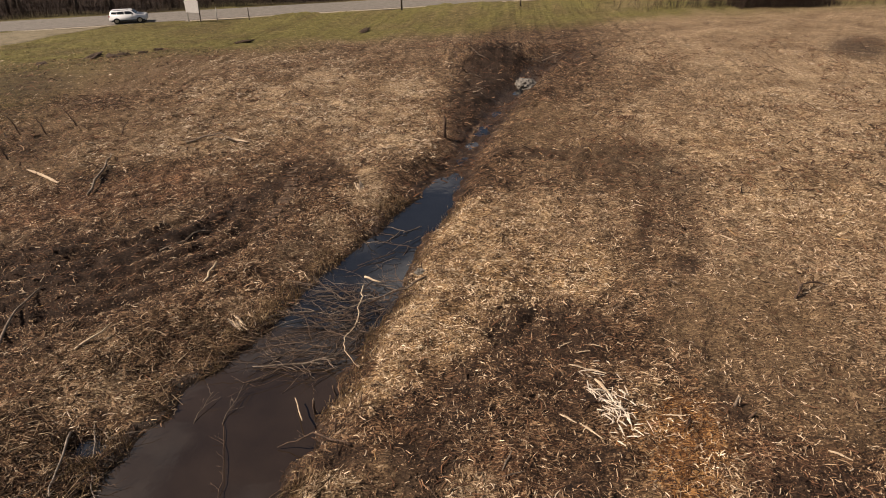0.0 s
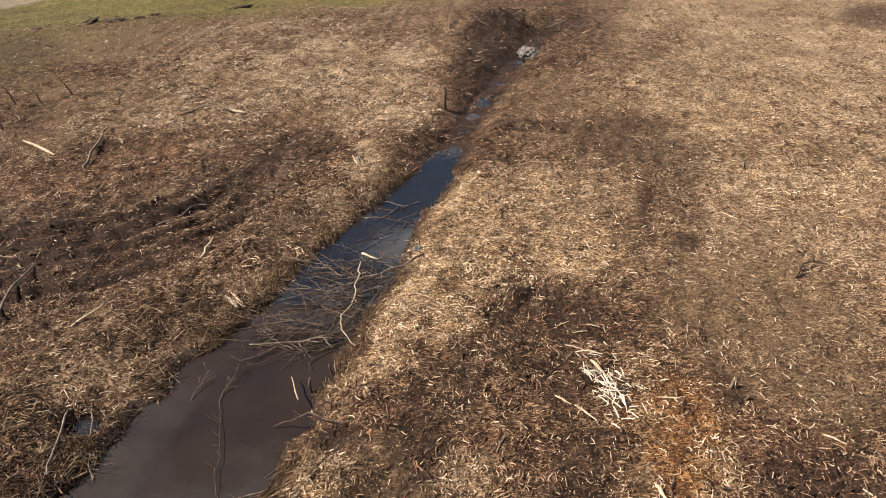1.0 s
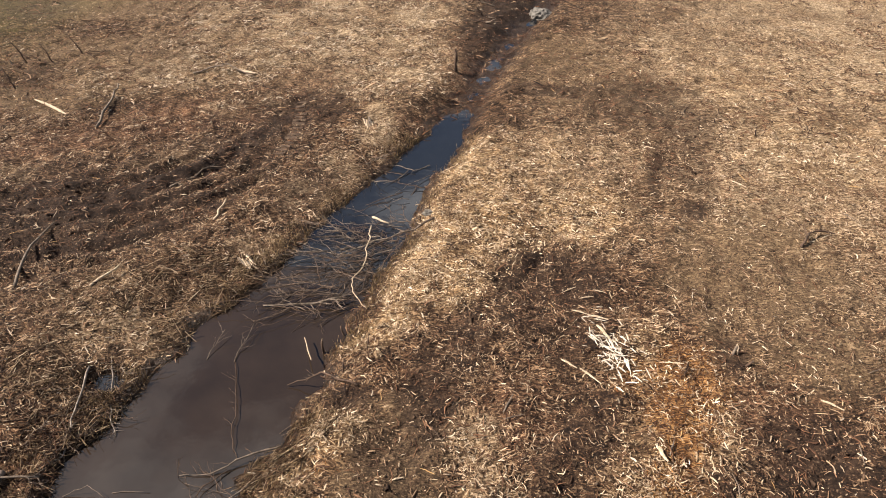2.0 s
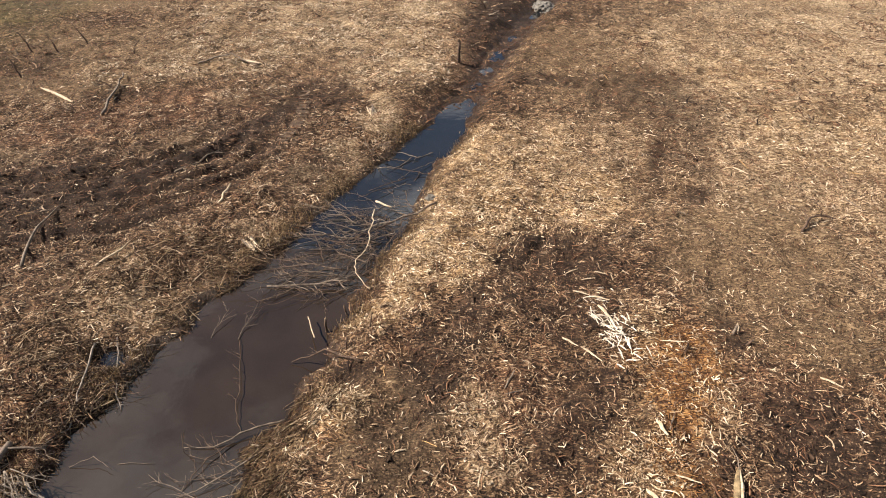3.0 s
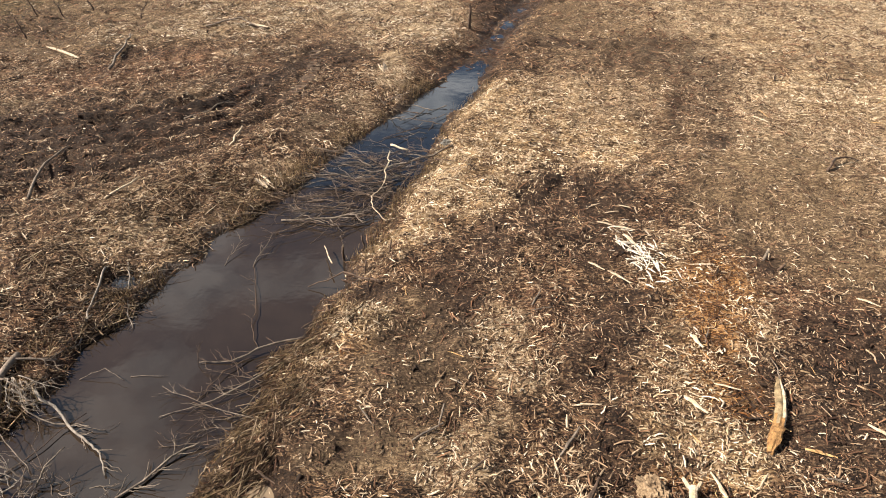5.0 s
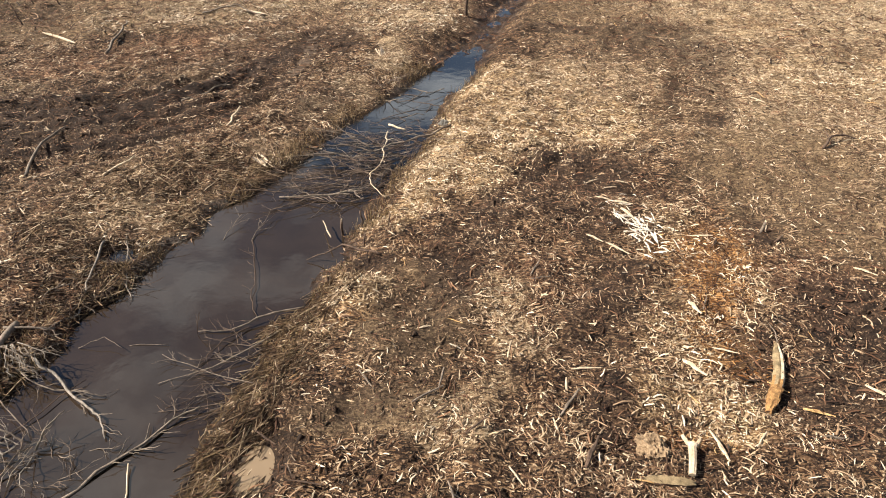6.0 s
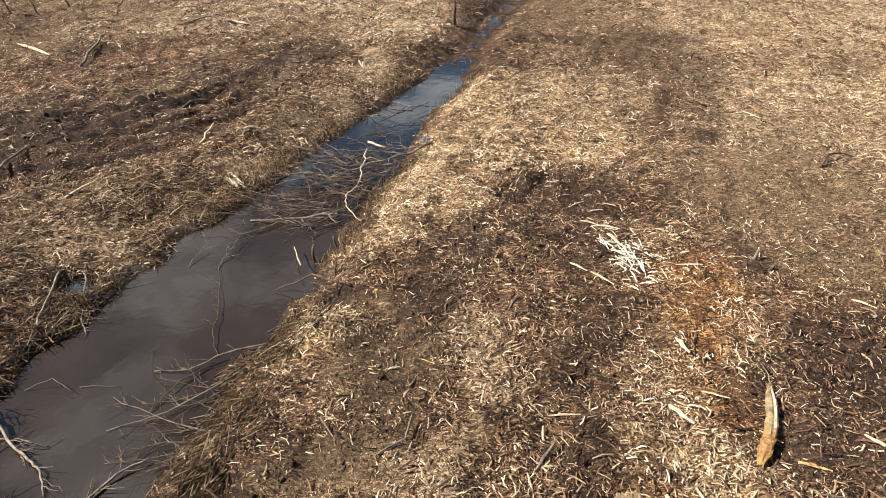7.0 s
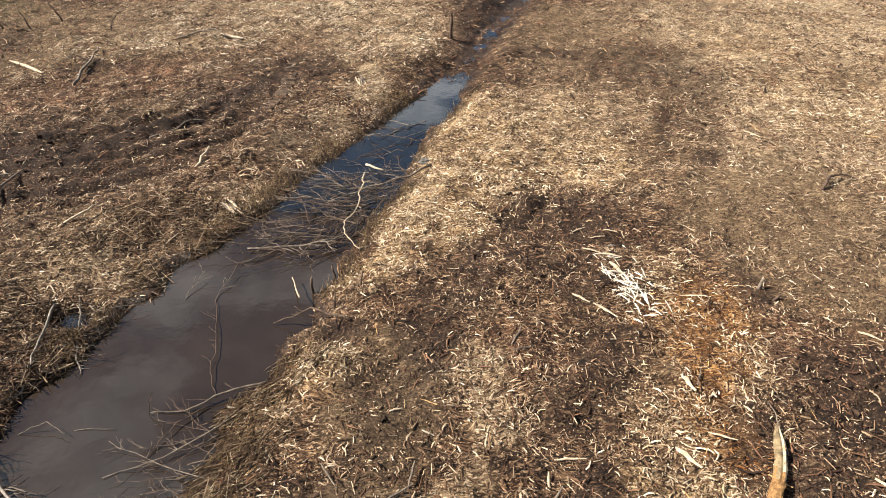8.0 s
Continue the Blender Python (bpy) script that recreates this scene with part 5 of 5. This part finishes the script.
SPLINTERS = {}
for key, mat in (("pale", M_PALEWOOD), ("white", M_WHITEWOOD), ("grey", M_GREYWOOD), ("heart", M_HEART), ("dark", M_DARKWOOD)):
    SPLINTERS[key] = [splinter_mesh(40 + k) for k in range(4)]
    for me in SPLINTERS[key]:
        me.materials.append(mat)


def splinter(x, y, turn, size, key="pale", tilt=0.0, parent=None, up=0.0, fat=1.0):
    ob = new("splinter", RNG.choice(SPLINTERS[key]))
    at = Vector((x, y, hz(x, y) + up + abs(math.sin(radians(tilt))) * size * 0.45))
    ob.matrix_basis = Matrix.Translation(at - (parent.location if parent else Vector())) @ pose(0, 0, 0, 0, tilt, turn) @ Matrix.Diagonal((size, size * fat, size * fat, 1))
    if parent:
        ob.parent = parent
    return ob


# the heap of bright splinters
pile = tagged(new("splinter_pile"), "heap of bright white wood splinters on dark soil", "splinter pile")
pile.location = on(2.8, 13.0)
for k in range(130):
    u, v = RNG.gauss(0, 0.40), RNG.gauss(0, 0.34)
    x, y = 2.85 + 0.55 * u + 0.7 * v, 13.1 - 1.35 * u + 0.6 * v
    splinter(x, y, RNG.gauss(-50, 45), RNG.uniform(0.08, 0.34), "white", RNG.uniform(-25, 25), pile, 0.03 + 0.08 * RNG.random(), RNG.uniform(0.7, 1.9))


def torn_log(label, x, y, turn, n, length):
    """The shattered end of a log: a few long splinters still side by side."""
    root = tagged(new("torn_log"), label, "log")
    root.location = on(x, y)
    for k in range(n):
        w = (k / (n - 1) - 0.5) * 0.3
        c, s = math.cos(radians(turn)), math.sin(radians(turn))
        d = RNG.uniform(-0.12, 0.12)
        splinter(x - s * w + c * d, y + c * w + s * d, turn + RNG.uniform(-6, 6), length * RNG.uniform(0.6, 1.05), RNG.choice(("pale", "grey", "pale", "grey")), RNG.uniform(-6, 6), root, 0.02 + 0.05 * RNG.random(), RNG.uniform(0.6, 1.1))
    return root


def forked_stump(label, x, y):
    """A pale torn stub lying on its side, split into two prongs at the top."""
    root = tagged(new("forked_stump"), label, "stump")
    root.location = on(x, y)
    shank = bmesh.new()
    tube(shank, [(-0.04, -0.34, 0.04), (0.0, -0.1, 0.09), (0.03, 0.12, 0.13), (0.05, 0.2, 0.14)], 0.055, 0.075, 9, 0.16, RNG)
    part("shank", shank, M_PALEWOOD, root)
    for tip, r in (((0.17, 0.27, 0.2), 0.045), ((-0.1, 0.34, 0.17), 0.04)):
        prong = bmesh.new()
        tube(prong, [(0.04, 0.14, 0.13), (tip[0] * 0.6 + 0.02, 0.2, 0.15), tip], r, r * 0.6, 7, 0.2, RNG)
        part("prong", prong, M_PALEWOOD, root)
    return root


forked_stump("pale forked stub of torn wood lying on the mulch", 2.75, 5.95)
torn_log("shattered pale log end lying on the ditch bank", -7.9, 16.35, -42, 7, 1.0)
torn_log("torn pale wood standing beside the machine rut", -6.1, 26.2, -70, 8, 1.0)
torn_log("torn grey wood lying in far mulch", -12.2, 38.0, -20, 6, 0.9)
# single large shards, where they can be picked out
LABELS = {"pale": "long pale shard of freshly torn wood on mulch", "grey": "weathered grey shard of wood on mulch", "heart": "orange-brown shard of torn heartwood on mulch", "dark": "dark strip of torn bark on mulch"}
heap_shards = ((2.15, 14.55, -12, 0.5, "pale", 1.2), (2.6, 14.4, -18, 0.55, "pale", 1.3), (2.7, 13.8, -55, 0.6, "pale", 1.8), (2.25, 12.2, -50, 0.75, "pale", 0.8), (1.75, 12.55, -30, 0.45, "pale", 1.4), (1.9, 15.6, 30, 0.4, "pale", 1.0),
             (2.35, 15.3, 10, 0.4, "pale", 1.0), (2.7, 15.5, -10, 0.35, "pale", 1.2))
field_shards = ((3.25, 8.2, -50, 0.6, "pale", 1.6), (3.6, 10.0, -70, 0.55, "pale", 1.9), (3.3, 6.35, 110, 0.6, "pale", 1.3), (6.45, 7.75, -45, 0.7, "pale", 1.0), (7.7, 11.8, -35, 0.5, "pale", 1.3),
             (1.25, 8.0, 4, 0.55, "pale", 0.9), (3.1, 12.6, 60, 0.4, "pale", 1.0), (-1.9, 8.75, 20, 0.25, "pale", 2.0), (4.7, 7.9, -30, 0.4, "heart", 1.2), (5.2, 7.3, -20, 0.5, "heart", 1.4), (-3.0, 12.4, -60, 0.35, "pale", 2.2),
             (1.2, 5.9, 70, 0.8, "dark", 1.2), (0.9, 7.0, 60, 0.7, "grey", 0.9), (-1.6, 6.9, 45, 0.7, "grey", 0.8), (0.3, 11.0, 70, 0.6, "grey", 0.9), (8.0, 22.0, -40, 0.6, "pale", 1.0))
for x, y, turn, size, key, fat in heap_shards + field_shards:
    tagged(splinter(x, y, turn, size, key, RNG.uniform(-8, 8), None, 0.02, fat), LABELS[key], "wood shard", "loose wood shards")
for k in range(290):
    y = 3.5 + 40 * RNG.random() ** 1.5
    x = RNG.uniform(-1, 1) * (7 + 0.55 * y) - 0.05 * y
    if not dry(np.array([x]), np.array([y]), 0.25)[0] or zones(np.array([x]), np.array([y]))[1][0] > 0.5:
        continue
    key = RNG.choice(("pale", "pale", "grey", "grey", "dark", "heart"))
    tagged(splinter(x, y, RNG.uniform(0, 360), RNG.uniform(0.18, 0.6), key, RNG.uniform(-14, 14), None, 0.02, RNG.uniform(0.45, 1.0)), LABELS[key], "wood shard", "loose wood shards")


def lump(name, label, x, y, size, mat, cat, squash=0.6, seed=1, rough=1.0):
    """A rough clod or stone."""
    bm = bmesh.new()
    bmesh.ops.create_icosphere(bm, subdivisions=4, radius=1)
    for v in bm.verts:
        o = Vector((seed, -seed, 0.5 * seed))
        d = 1 + rough * (0.5 * noise.noise(v.co * 1.6 + o) + 0.3 * noise.noise(v.co * 4 + o) + 0.22 * noise.noise(v.co * 11 + o))
        v.co = Vector((v.co.x * size[0], v.co.y * size[1], v.co.z * size[2] * squash)) * d
    ob = finish(name, bm, mat, smooth=False)
    ob.location = on(x, y, size[2] * squash * 0.25)
    ob.rotation_euler = (0.1, 0.1, seed)
    return tagged(ob, label, cat)


lump("root_clod", "tan clod of roots and soil on the mulch", 2.2, 6.15, (0.27, 0.23, 0.25), M_SOIL, "clod", 0.7, 2)
for k, (x, y, wide, deep) in enumerate(((-33.6, 52.9, 1.2, 0.5), (-32.4, 53.6, 0.6, 0.35), (-31.9, 54.6, 0.5, 0.4), (-30.6, 55.5, 0.45, 0.35), (-29.9, 56.9, 0.6, 0.4), (-24.0, 61.4, 0.8, 0.4), (-14.2, 67.4, 1.2, 0.35), (-36.4, 50.4, 0.6, 0.4))):
    lump("turf_clod", "dark torn clod of turf and soil on the verge", x, y, (wide, deep, 0.26), M_DARKSOIL, "clod", 0.5, 11 + k, 1.1)
lump("stone", "pale grey stone slab in the narrow channel", 1.3, 44.6, (0.75, 0.7, 0.6), M_STONE, "stone", 0.7, 7, 0.6)
lump("stone", "rounded tan stone or root knob on the bank", -3.0, 12.35, (0.13, 0.1, 0.1), M_SOIL, "stone", 0.8, 8)
lump("stone", "pale stone at the edge of the pool", -2.7, 19.6, (0.17, 0.14, 0.14), M_STONE, "stone", 0.8, 9)


def tread_marks():
    """Cleat prints pressed across the machine's track."""
    bm = bmesh.new()
    for (ax, ay), (bx, by) in zip(TREAD[:-1], TREAD[1:]):
        d = Vector((bx - ax, by - ay))
        many = max(2, round(d.length / 0.36))
        for k in range(many):
            c = Vector((ax, ay)) + d * (k / many)
            e = d.normalized()
            side = Vector((-e.y, e.x))
            ring = []
            for w, v, z in ((-0.27, -0.11, -0.1), (0.27, -0.08, -0.1), (0.27, 0.11, -0.1), (-0.27, 0.08, -0.1), (-0.22, -0.06, 0.08), (0.22, -0.04, 0.09), (0.21, 0.06, 0.08), (-0.23, 0.04, 0.07)):
                q = c + side * (w + RNG.uniform(-0.08, 0.08)) + e * (v + RNG.uniform(-0.04, 0.04))
                ring.append(bm.verts.new((q.x, q.y, hz(c.x, c.y) + z * 0.8 + RNG.uniform(-0.04, 0.03))))
            for f in ((4, 5, 6, 7), (0, 1, 5, 4), (1, 2, 6, 5), (2, 3, 7, 6), (3, 0, 4, 7)):
                bm.faces.new([ring[j] for j in f])
    return tagged(finish("tread_marks", bm, M_CLEAT), "cleat prints of a tracked machine in mud", "track marks", kind="stuff")


tread_marks()


def strands(rnd, n):
    """Long dead stems laid along the near right bank."""
    y = rnd.uniform(4.5, 10.5, n)
    b = edges(y)[1]
    x = b + rnd.rand(n) ** 1.3 * 1.3 - 0.05
    k = clump(x, y, 0.9, 98, 0.35, 0.6) > rnd.rand(n)
    return x[k], y[k]


rnd = np.random.RandomState(77)
sx, sy = strands(rnd, 2600)
n = len(sx)
tagged(shards("bank_straw", sx, sy, 0.15 + 0.8 * rnd.rand(n) ** 2.5, 0.010 + 0.016 * rnd.rand(n), np.full(n, 0.012), radians(62) + (rnd.rand(n) - 0.5) * 1.3, (rnd.rand(n) - 0.5) * 0.5, M_BARKMIX), "long dead stems matted along the bank", "dead stems", kind="stuff")


def west_bank(rnd, n):
    y = rnd.uniform(5.5, 16.5, n)
    x = edges(y)[0] - rnd.rand(n) ** 1.2 * 3.6 + 0.1
    k = (clump(x, y, 1.0, 97, 0.3, 0.6) > rnd.rand(n)) & (mud_zone(x, y) < 0.6)
    return x[k], y[k]


rnd = np.random.RandomState(78)
sx, sy = west_bank(rnd, 5000)
n = len(sx)
tagged(shards("bank_straw", sx, sy, 0.12 + 0.6 * rnd.rand(n) ** 2.5, 0.014 + 0.030 * rnd.rand(n), np.full(n, 0.016), rnd.rand(n) * 6.3, (rnd.rand(n) - 0.5) * 0.9, M_BARKMIX, -0.8), "tangled dead stems and roots over the churned bank", "dead stems", kind="stuff")


# ---------------------------------------------------------------- roadside: car, board, posts
def extrude_profile(bm, profile, y0, y1, inset=0.0):
    """A side outline drawn across from y0 to y1, pinched by inset at the top points."""
    a = [bm.verts.new((x, y0 + (inset if z > 0.95 else 0) * (z - 0.95) * 1.4, z)) for x, z in profile]
    b = [bm.verts.new((x, y1 - (inset if z > 0.95 else 0) * (z - 0.95) * 1.4, z)) for x, z in profile]
    n = len(profile)
    for k in range(n):
        bm.faces.new((a[k], a[(k + 1) % n], b[(k + 1) % n], b[k]))
    bm.faces.new(a[::-1])
    bm.faces.new(b)


def suv(at, turn):
    root = tagged(new("car"), "white sport utility vehicle with dark windows on the road", "car")
    bm = bmesh.new()
    extrude_profile(bm, [(-2.12, 0.34), (-2.18, 0.62), (-2.14, 1.02), (-2.05, 1.12), (-1.92, 1.6), (-1.75, 1.7), (0.25, 1.7), (0.5, 1.62), (0.98, 1.16), (1.9, 1.08), (2.12, 0.92), (2.16, 0.5), (2.1, 0.32)], -0.92, 0.92, 0.22)
    bmesh.ops.bevel(bm, geom=[e for e in bm.edges], offset=0.035, segments=2, affect="EDGES", clamp_overlap=True)
    part("body", bm, M_CARWHITE, root, smooth=True)
    for side in (-1, 1):
        for name, prof in (("rear_quarter_window", [(-1.86, 1.26), (-1.80, 1.52), (-1.25, 1.55), (-1.25, 1.22)]), ("rear_window", [(-1.19, 1.22), (-1.19, 1.55), (-0.36, 1.57), (-0.36, 1.2)]), ("front_window", [(-0.28, 1.2), (-0.28, 1.57), (0.25, 1.56), (0.45, 1.48), (0.78, 1.19)])):
            w = bmesh.new()
            lo = [w.verts.new((x, side * (0.925 - 0.22 * (z - 0.95) * 1.4 + 0.006), z)) for x, z in prof]
            hi = [w.verts.new((v.co.x, v.co.y - side * 0.03, v.co.z)) for v in lo]
            w.faces.new(lo)
            w.faces.new(hi[::-1])
            for k in range(len(lo)):
                w.faces.new((lo[k], lo[(k + 1) % len(lo)], hi[(k + 1) % len(lo)], hi[k]))
            part("window", w, M_GLASS, root)
        w = bmesh.new()
        box(w, -1.9, 1.9, side * 0.92 - 0.02, side * 0.92 + 0.02, 0.32, 0.48)
        part("sill", w, M_TRIM, root)
        w = bmesh.new()
        box(w, 1.9, 2.12, side * 0.7 - 0.17, side * 0.7 + 0.17, 0.72, 0.86)
        part("headlight", w, M_LAMP, root)
        w = bmesh.new()
        box(w, -2.16, -2.02, side * 0.75 - 0.12, side * 0.75 + 0.12, 0.85, 1.1)
        part("tail_light", w, M_TAIL, root)
        w = bmesh.new()
        box(w, 0.5, 0.68, side * 1.0 - 0.1, side * 1.0 + 0.1, 1.08, 1.2)
        part("mirror", w, M_CARWHITE, root)
        w = bmesh.new()
        box(w, -1.6, 0.2, side * 0.62 - 0.02, side * 0.62 + 0.02, 1.69, 1.76)
        part("roof_rail", w, M_TRIM, root)
        for x in (-1.32, 1.32):
            w = bmesh.new()
            bmesh.ops.create_cone(w, cap_ends=True, segments=24, radius1=0.38, radius2=0.38, depth=0.26, matrix=pose(0, 0, 0, 90, 0, 0))
            bmesh.ops.bevel(w, geom=[e for e in w.edges if len(e.link_faces) == 2 and abs(e.verts[0].co.y - e.verts[1].co.y) < 1e-4], offset=0.04, segments=2, affect="EDGES")
            tyre = part("wheel", w, M_TYRE, root, smooth=False)
            tyre.location = (x, side * 0.84, 0.38)
            w = bmesh.new()
            bmesh.ops.create_cone(w, cap_ends=True, segments=20, radius1=0.25, radius2=0.22, depth=0.28, matrix=pose(0, 0, 0, 90, 0, 0))
            part("rim", w, M_RIM, tyre)
    w = bmesh.new()
    lo = [w.verts.new(p) for p in ((0.53, -0.68, 1.6), (0.53, 0.68, 1.6), (0.97, 0.82, 1.18), (0.97, -0.82, 1.18))]
    hi = [w.verts.new(v.co + Vector((0.02, 0, 0.03))) for v in lo]
    w.faces.new(hi)
    w.faces.new(lo[::-1])
    for k in range(4):
        w.faces.new((lo[k], lo[(k + 1) % 4], hi[(k + 1) % 4], hi[k]))
    part("windscreen", w, M_GLASS, root)
    root.matrix_basis = Matrix.Translation(at) @ pose(0, 0, 0, 0, 0, turn) @ Matrix.Diagonal((0.96, 0.98, 0.86, 1))
    return root


ROAD_TURN = math.degrees(math.atan2(TOW.y, TOW.x))
suv(Vector((-44.9, 79.9, ROAD_Z)), ROAD_TURN)


def board(x, y, turn):
    root = tagged(new("road_sign"), "blank white board on two posts beside the road", "road sign")
    root.location, root.rotation_euler = on(x, y), (0, 0, radians(turn))
    bm = bmesh.new()
    prof = [(-0.9, 1.05), (0.9, 1.05), (0.95, 2.35), (0.7, 2.5), (-0.7, 2.5), (-0.95, 2.35)]
    a = [bm.verts.new((u, -0.03, w)) for u, w in prof]
    b = [bm.verts.new((u, 0.03, w)) for u, w in prof]
    bm.faces.new(a)
    bm.faces.new(b[::-1])
    for k in range(6):
        bm.faces.new((a[k], b[k], b[(k + 1) % 6], a[(k + 1) % 6]))
    part("panel", bm, M_SIGN, root)
    for u in (-0.85, 0.88):
        bm = bmesh.new()
        box(bm, u - 0.05, u + 0.05, 0.035, 0.13, -0.4, 2.42)
        part("post", bm, M_POST if u < 0.5 else M_POSTDARK, root)
    return root


board(-37.0, 80.0, ROAD_TURN - 34)


def post(x, y, tall, r, mat, label):
    root = tagged(new("roadside_post"), label, "post")
    root.location = on(x, y)
    bm = bmesh.new()
    tube(bm, [(0, 0, -0.4), (0, 0, tall * 0.5), (0, 0, tall)], r, r * 0.95, 8)
    part("shaft", bm, mat, root, smooth=True)
    bm = bmesh.new()
    tube(bm, [(0, 0, tall), (0, 0, tall + 0.06)], r * 1.2, r * 0.8, 8)
    part("cap", bm, mat, root)
    return root


for x, y, tall, r, mat in ((-13.4, 88.0, 3.0, 0.11, M_POSTDARK), (1.4, 89.0, 1.4, 0.09, M_POSTDARK), (-34.4, 80.6, 1.5, 0.05, M_POST), (-30.8, 81.4, 1.3, 0.06, M_POSTDARK)):
    post(x, y, tall, r, mat, "plain roadside post on the grass verge")


# ---------------------------------------------------------------- bare woods beyond the road
def bare_tree(seed, tall):
    r = random.Random(seed)
    root = tagged(new("tree"), "tall leafless tree in the woods beyond the road", "tree", "roadside woods")
    bm = bmesh.new()
    top = Vector((r.uniform(-0.8, 0.8), r.uniform(-0.8, 0.8), tall))
    stem = bent((0, 0, -0.5), top, 7, 0.012, r)
    tube(bm, stem, 0.24, 0.04, 8, 0.06, r)
    part("trunk", bm, M_TREE, root, smooth=True)
    for k in range(11):
        u = r.uniform(0.25, 0.95)
        p = stem[min(int(u * 7), 6)].lerp(stem[min(int(u * 7) + 1, 7)], u * 7 - int(u * 7))
        a, span = r.uniform(0, 6.28), tall * (0.34 - 0.22 * u)
        tip = p + Vector((math.cos(a) * span * 0.8, math.sin(a) * span * 0.8, span * r.uniform(0.5, 0.9)))
        bm = bmesh.new()
        line = bent(p, tip, 4, 0.05, r)
        tube(bm, line, 0.09 * (1.15 - u), 0.015, 5, 0, r)
        for j in range(5):
            q = line[r.randint(1, 4)]
            b, s2 = r.uniform(0, 6.28), span * r.uniform(0.25, 0.5)
            tube(bm, bent(q, q + Vector((math.cos(b) * s2 * 0.6, math.sin(b) * s2 * 0.6, s2 * r.uniform(0.3, 0.9))), 3, 0.06, r), 0.025, 0.006, 3, 0, r)
        part("limb", bm, M_TREE, root)
    return root


kinds = [bare_tree(300 + k, 11 + 1.6 * k) for k in range(5)]
placed = 0
woods = random.Random(9)
for k in range(260):
    u, v = woods.uniform(-55, 95), 7 + 34 * woods.random() ** 1.4
    x, y, _ = along(u, v, 0)
    if placed >= 120 or (u > 40 and v < 12):
        continue
    m = Matrix.Translation(on(x, y, -0.1)) @ pose(0, 0, 0, 0, 0, woods.uniform(0, 360))
    if placed < 5:
        kinds[placed].matrix_basis = m
    else:
        copy_thing(kinds[placed % 5], m)
    placed += 1


def thicket(name, label, seed, n, place, tall, reach, cat):
    """Bare upright stems, thick as a hedge."""
    rnd = np.random.RandomState(seed)
    x, y = place(rnd, n)
    L = tall * (0.4 + 0.6 * rnd.rand(len(x)))
    ob = shards(name, x, y, L, np.full(len(x), reach), np.full(len(x), reach * 0.8), rnd.rand(len(x)) * 6.3, math.pi / 2 - 0.9 * (rnd.rand(len(x)) - 0.3), M_BRUSH)
    return tagged(ob, label, cat, kind="stuff")


def under_woods(rnd, n):
    u, v = rnd.uniform(-70, 100, n), 5.5 + 22 * rnd.rand(n) ** 1.5
    return ROAD_AT.x + u * TOW.x - v * TOW.y, ROAD_AT.y + u * TOW.y + v * TOW.x


def field_bush(rnd, n):
    core = rnd.rand(n) < 0.75
    x = np.where(core, rnd.normal(29.0, 3.4, n), rnd.normal(30.5, 9.0, n))
    y = np.where(core, rnd.normal(81.0, 1.6, n), rnd.normal(83.5, 2.2, n))
    keep = clump(x, y, 2.4, 99, 0.32, 0.5) > 0.4 * rnd.rand(n)
    return x[keep], y[keep]


def far_heap(rnd, n):
    return rnd.normal(-1.2, 2.2, n), rnd.normal(49.5, 2.4, n)


thicket("underbrush", "dense dark leafless brush under the roadside trees", 51, 16000, under_woods, 2.6, 0.035, "underbrush")
thicket("field_thicket", "dark leafless thicket at the field's far edge", 52, 4500, field_bush, 3.0, 0.03, "thicket")
thicket("root_heap", "dark heap of roots and stems at the ditch's far end", 53, 300, far_heap, 0.5, 0.03, "brush")
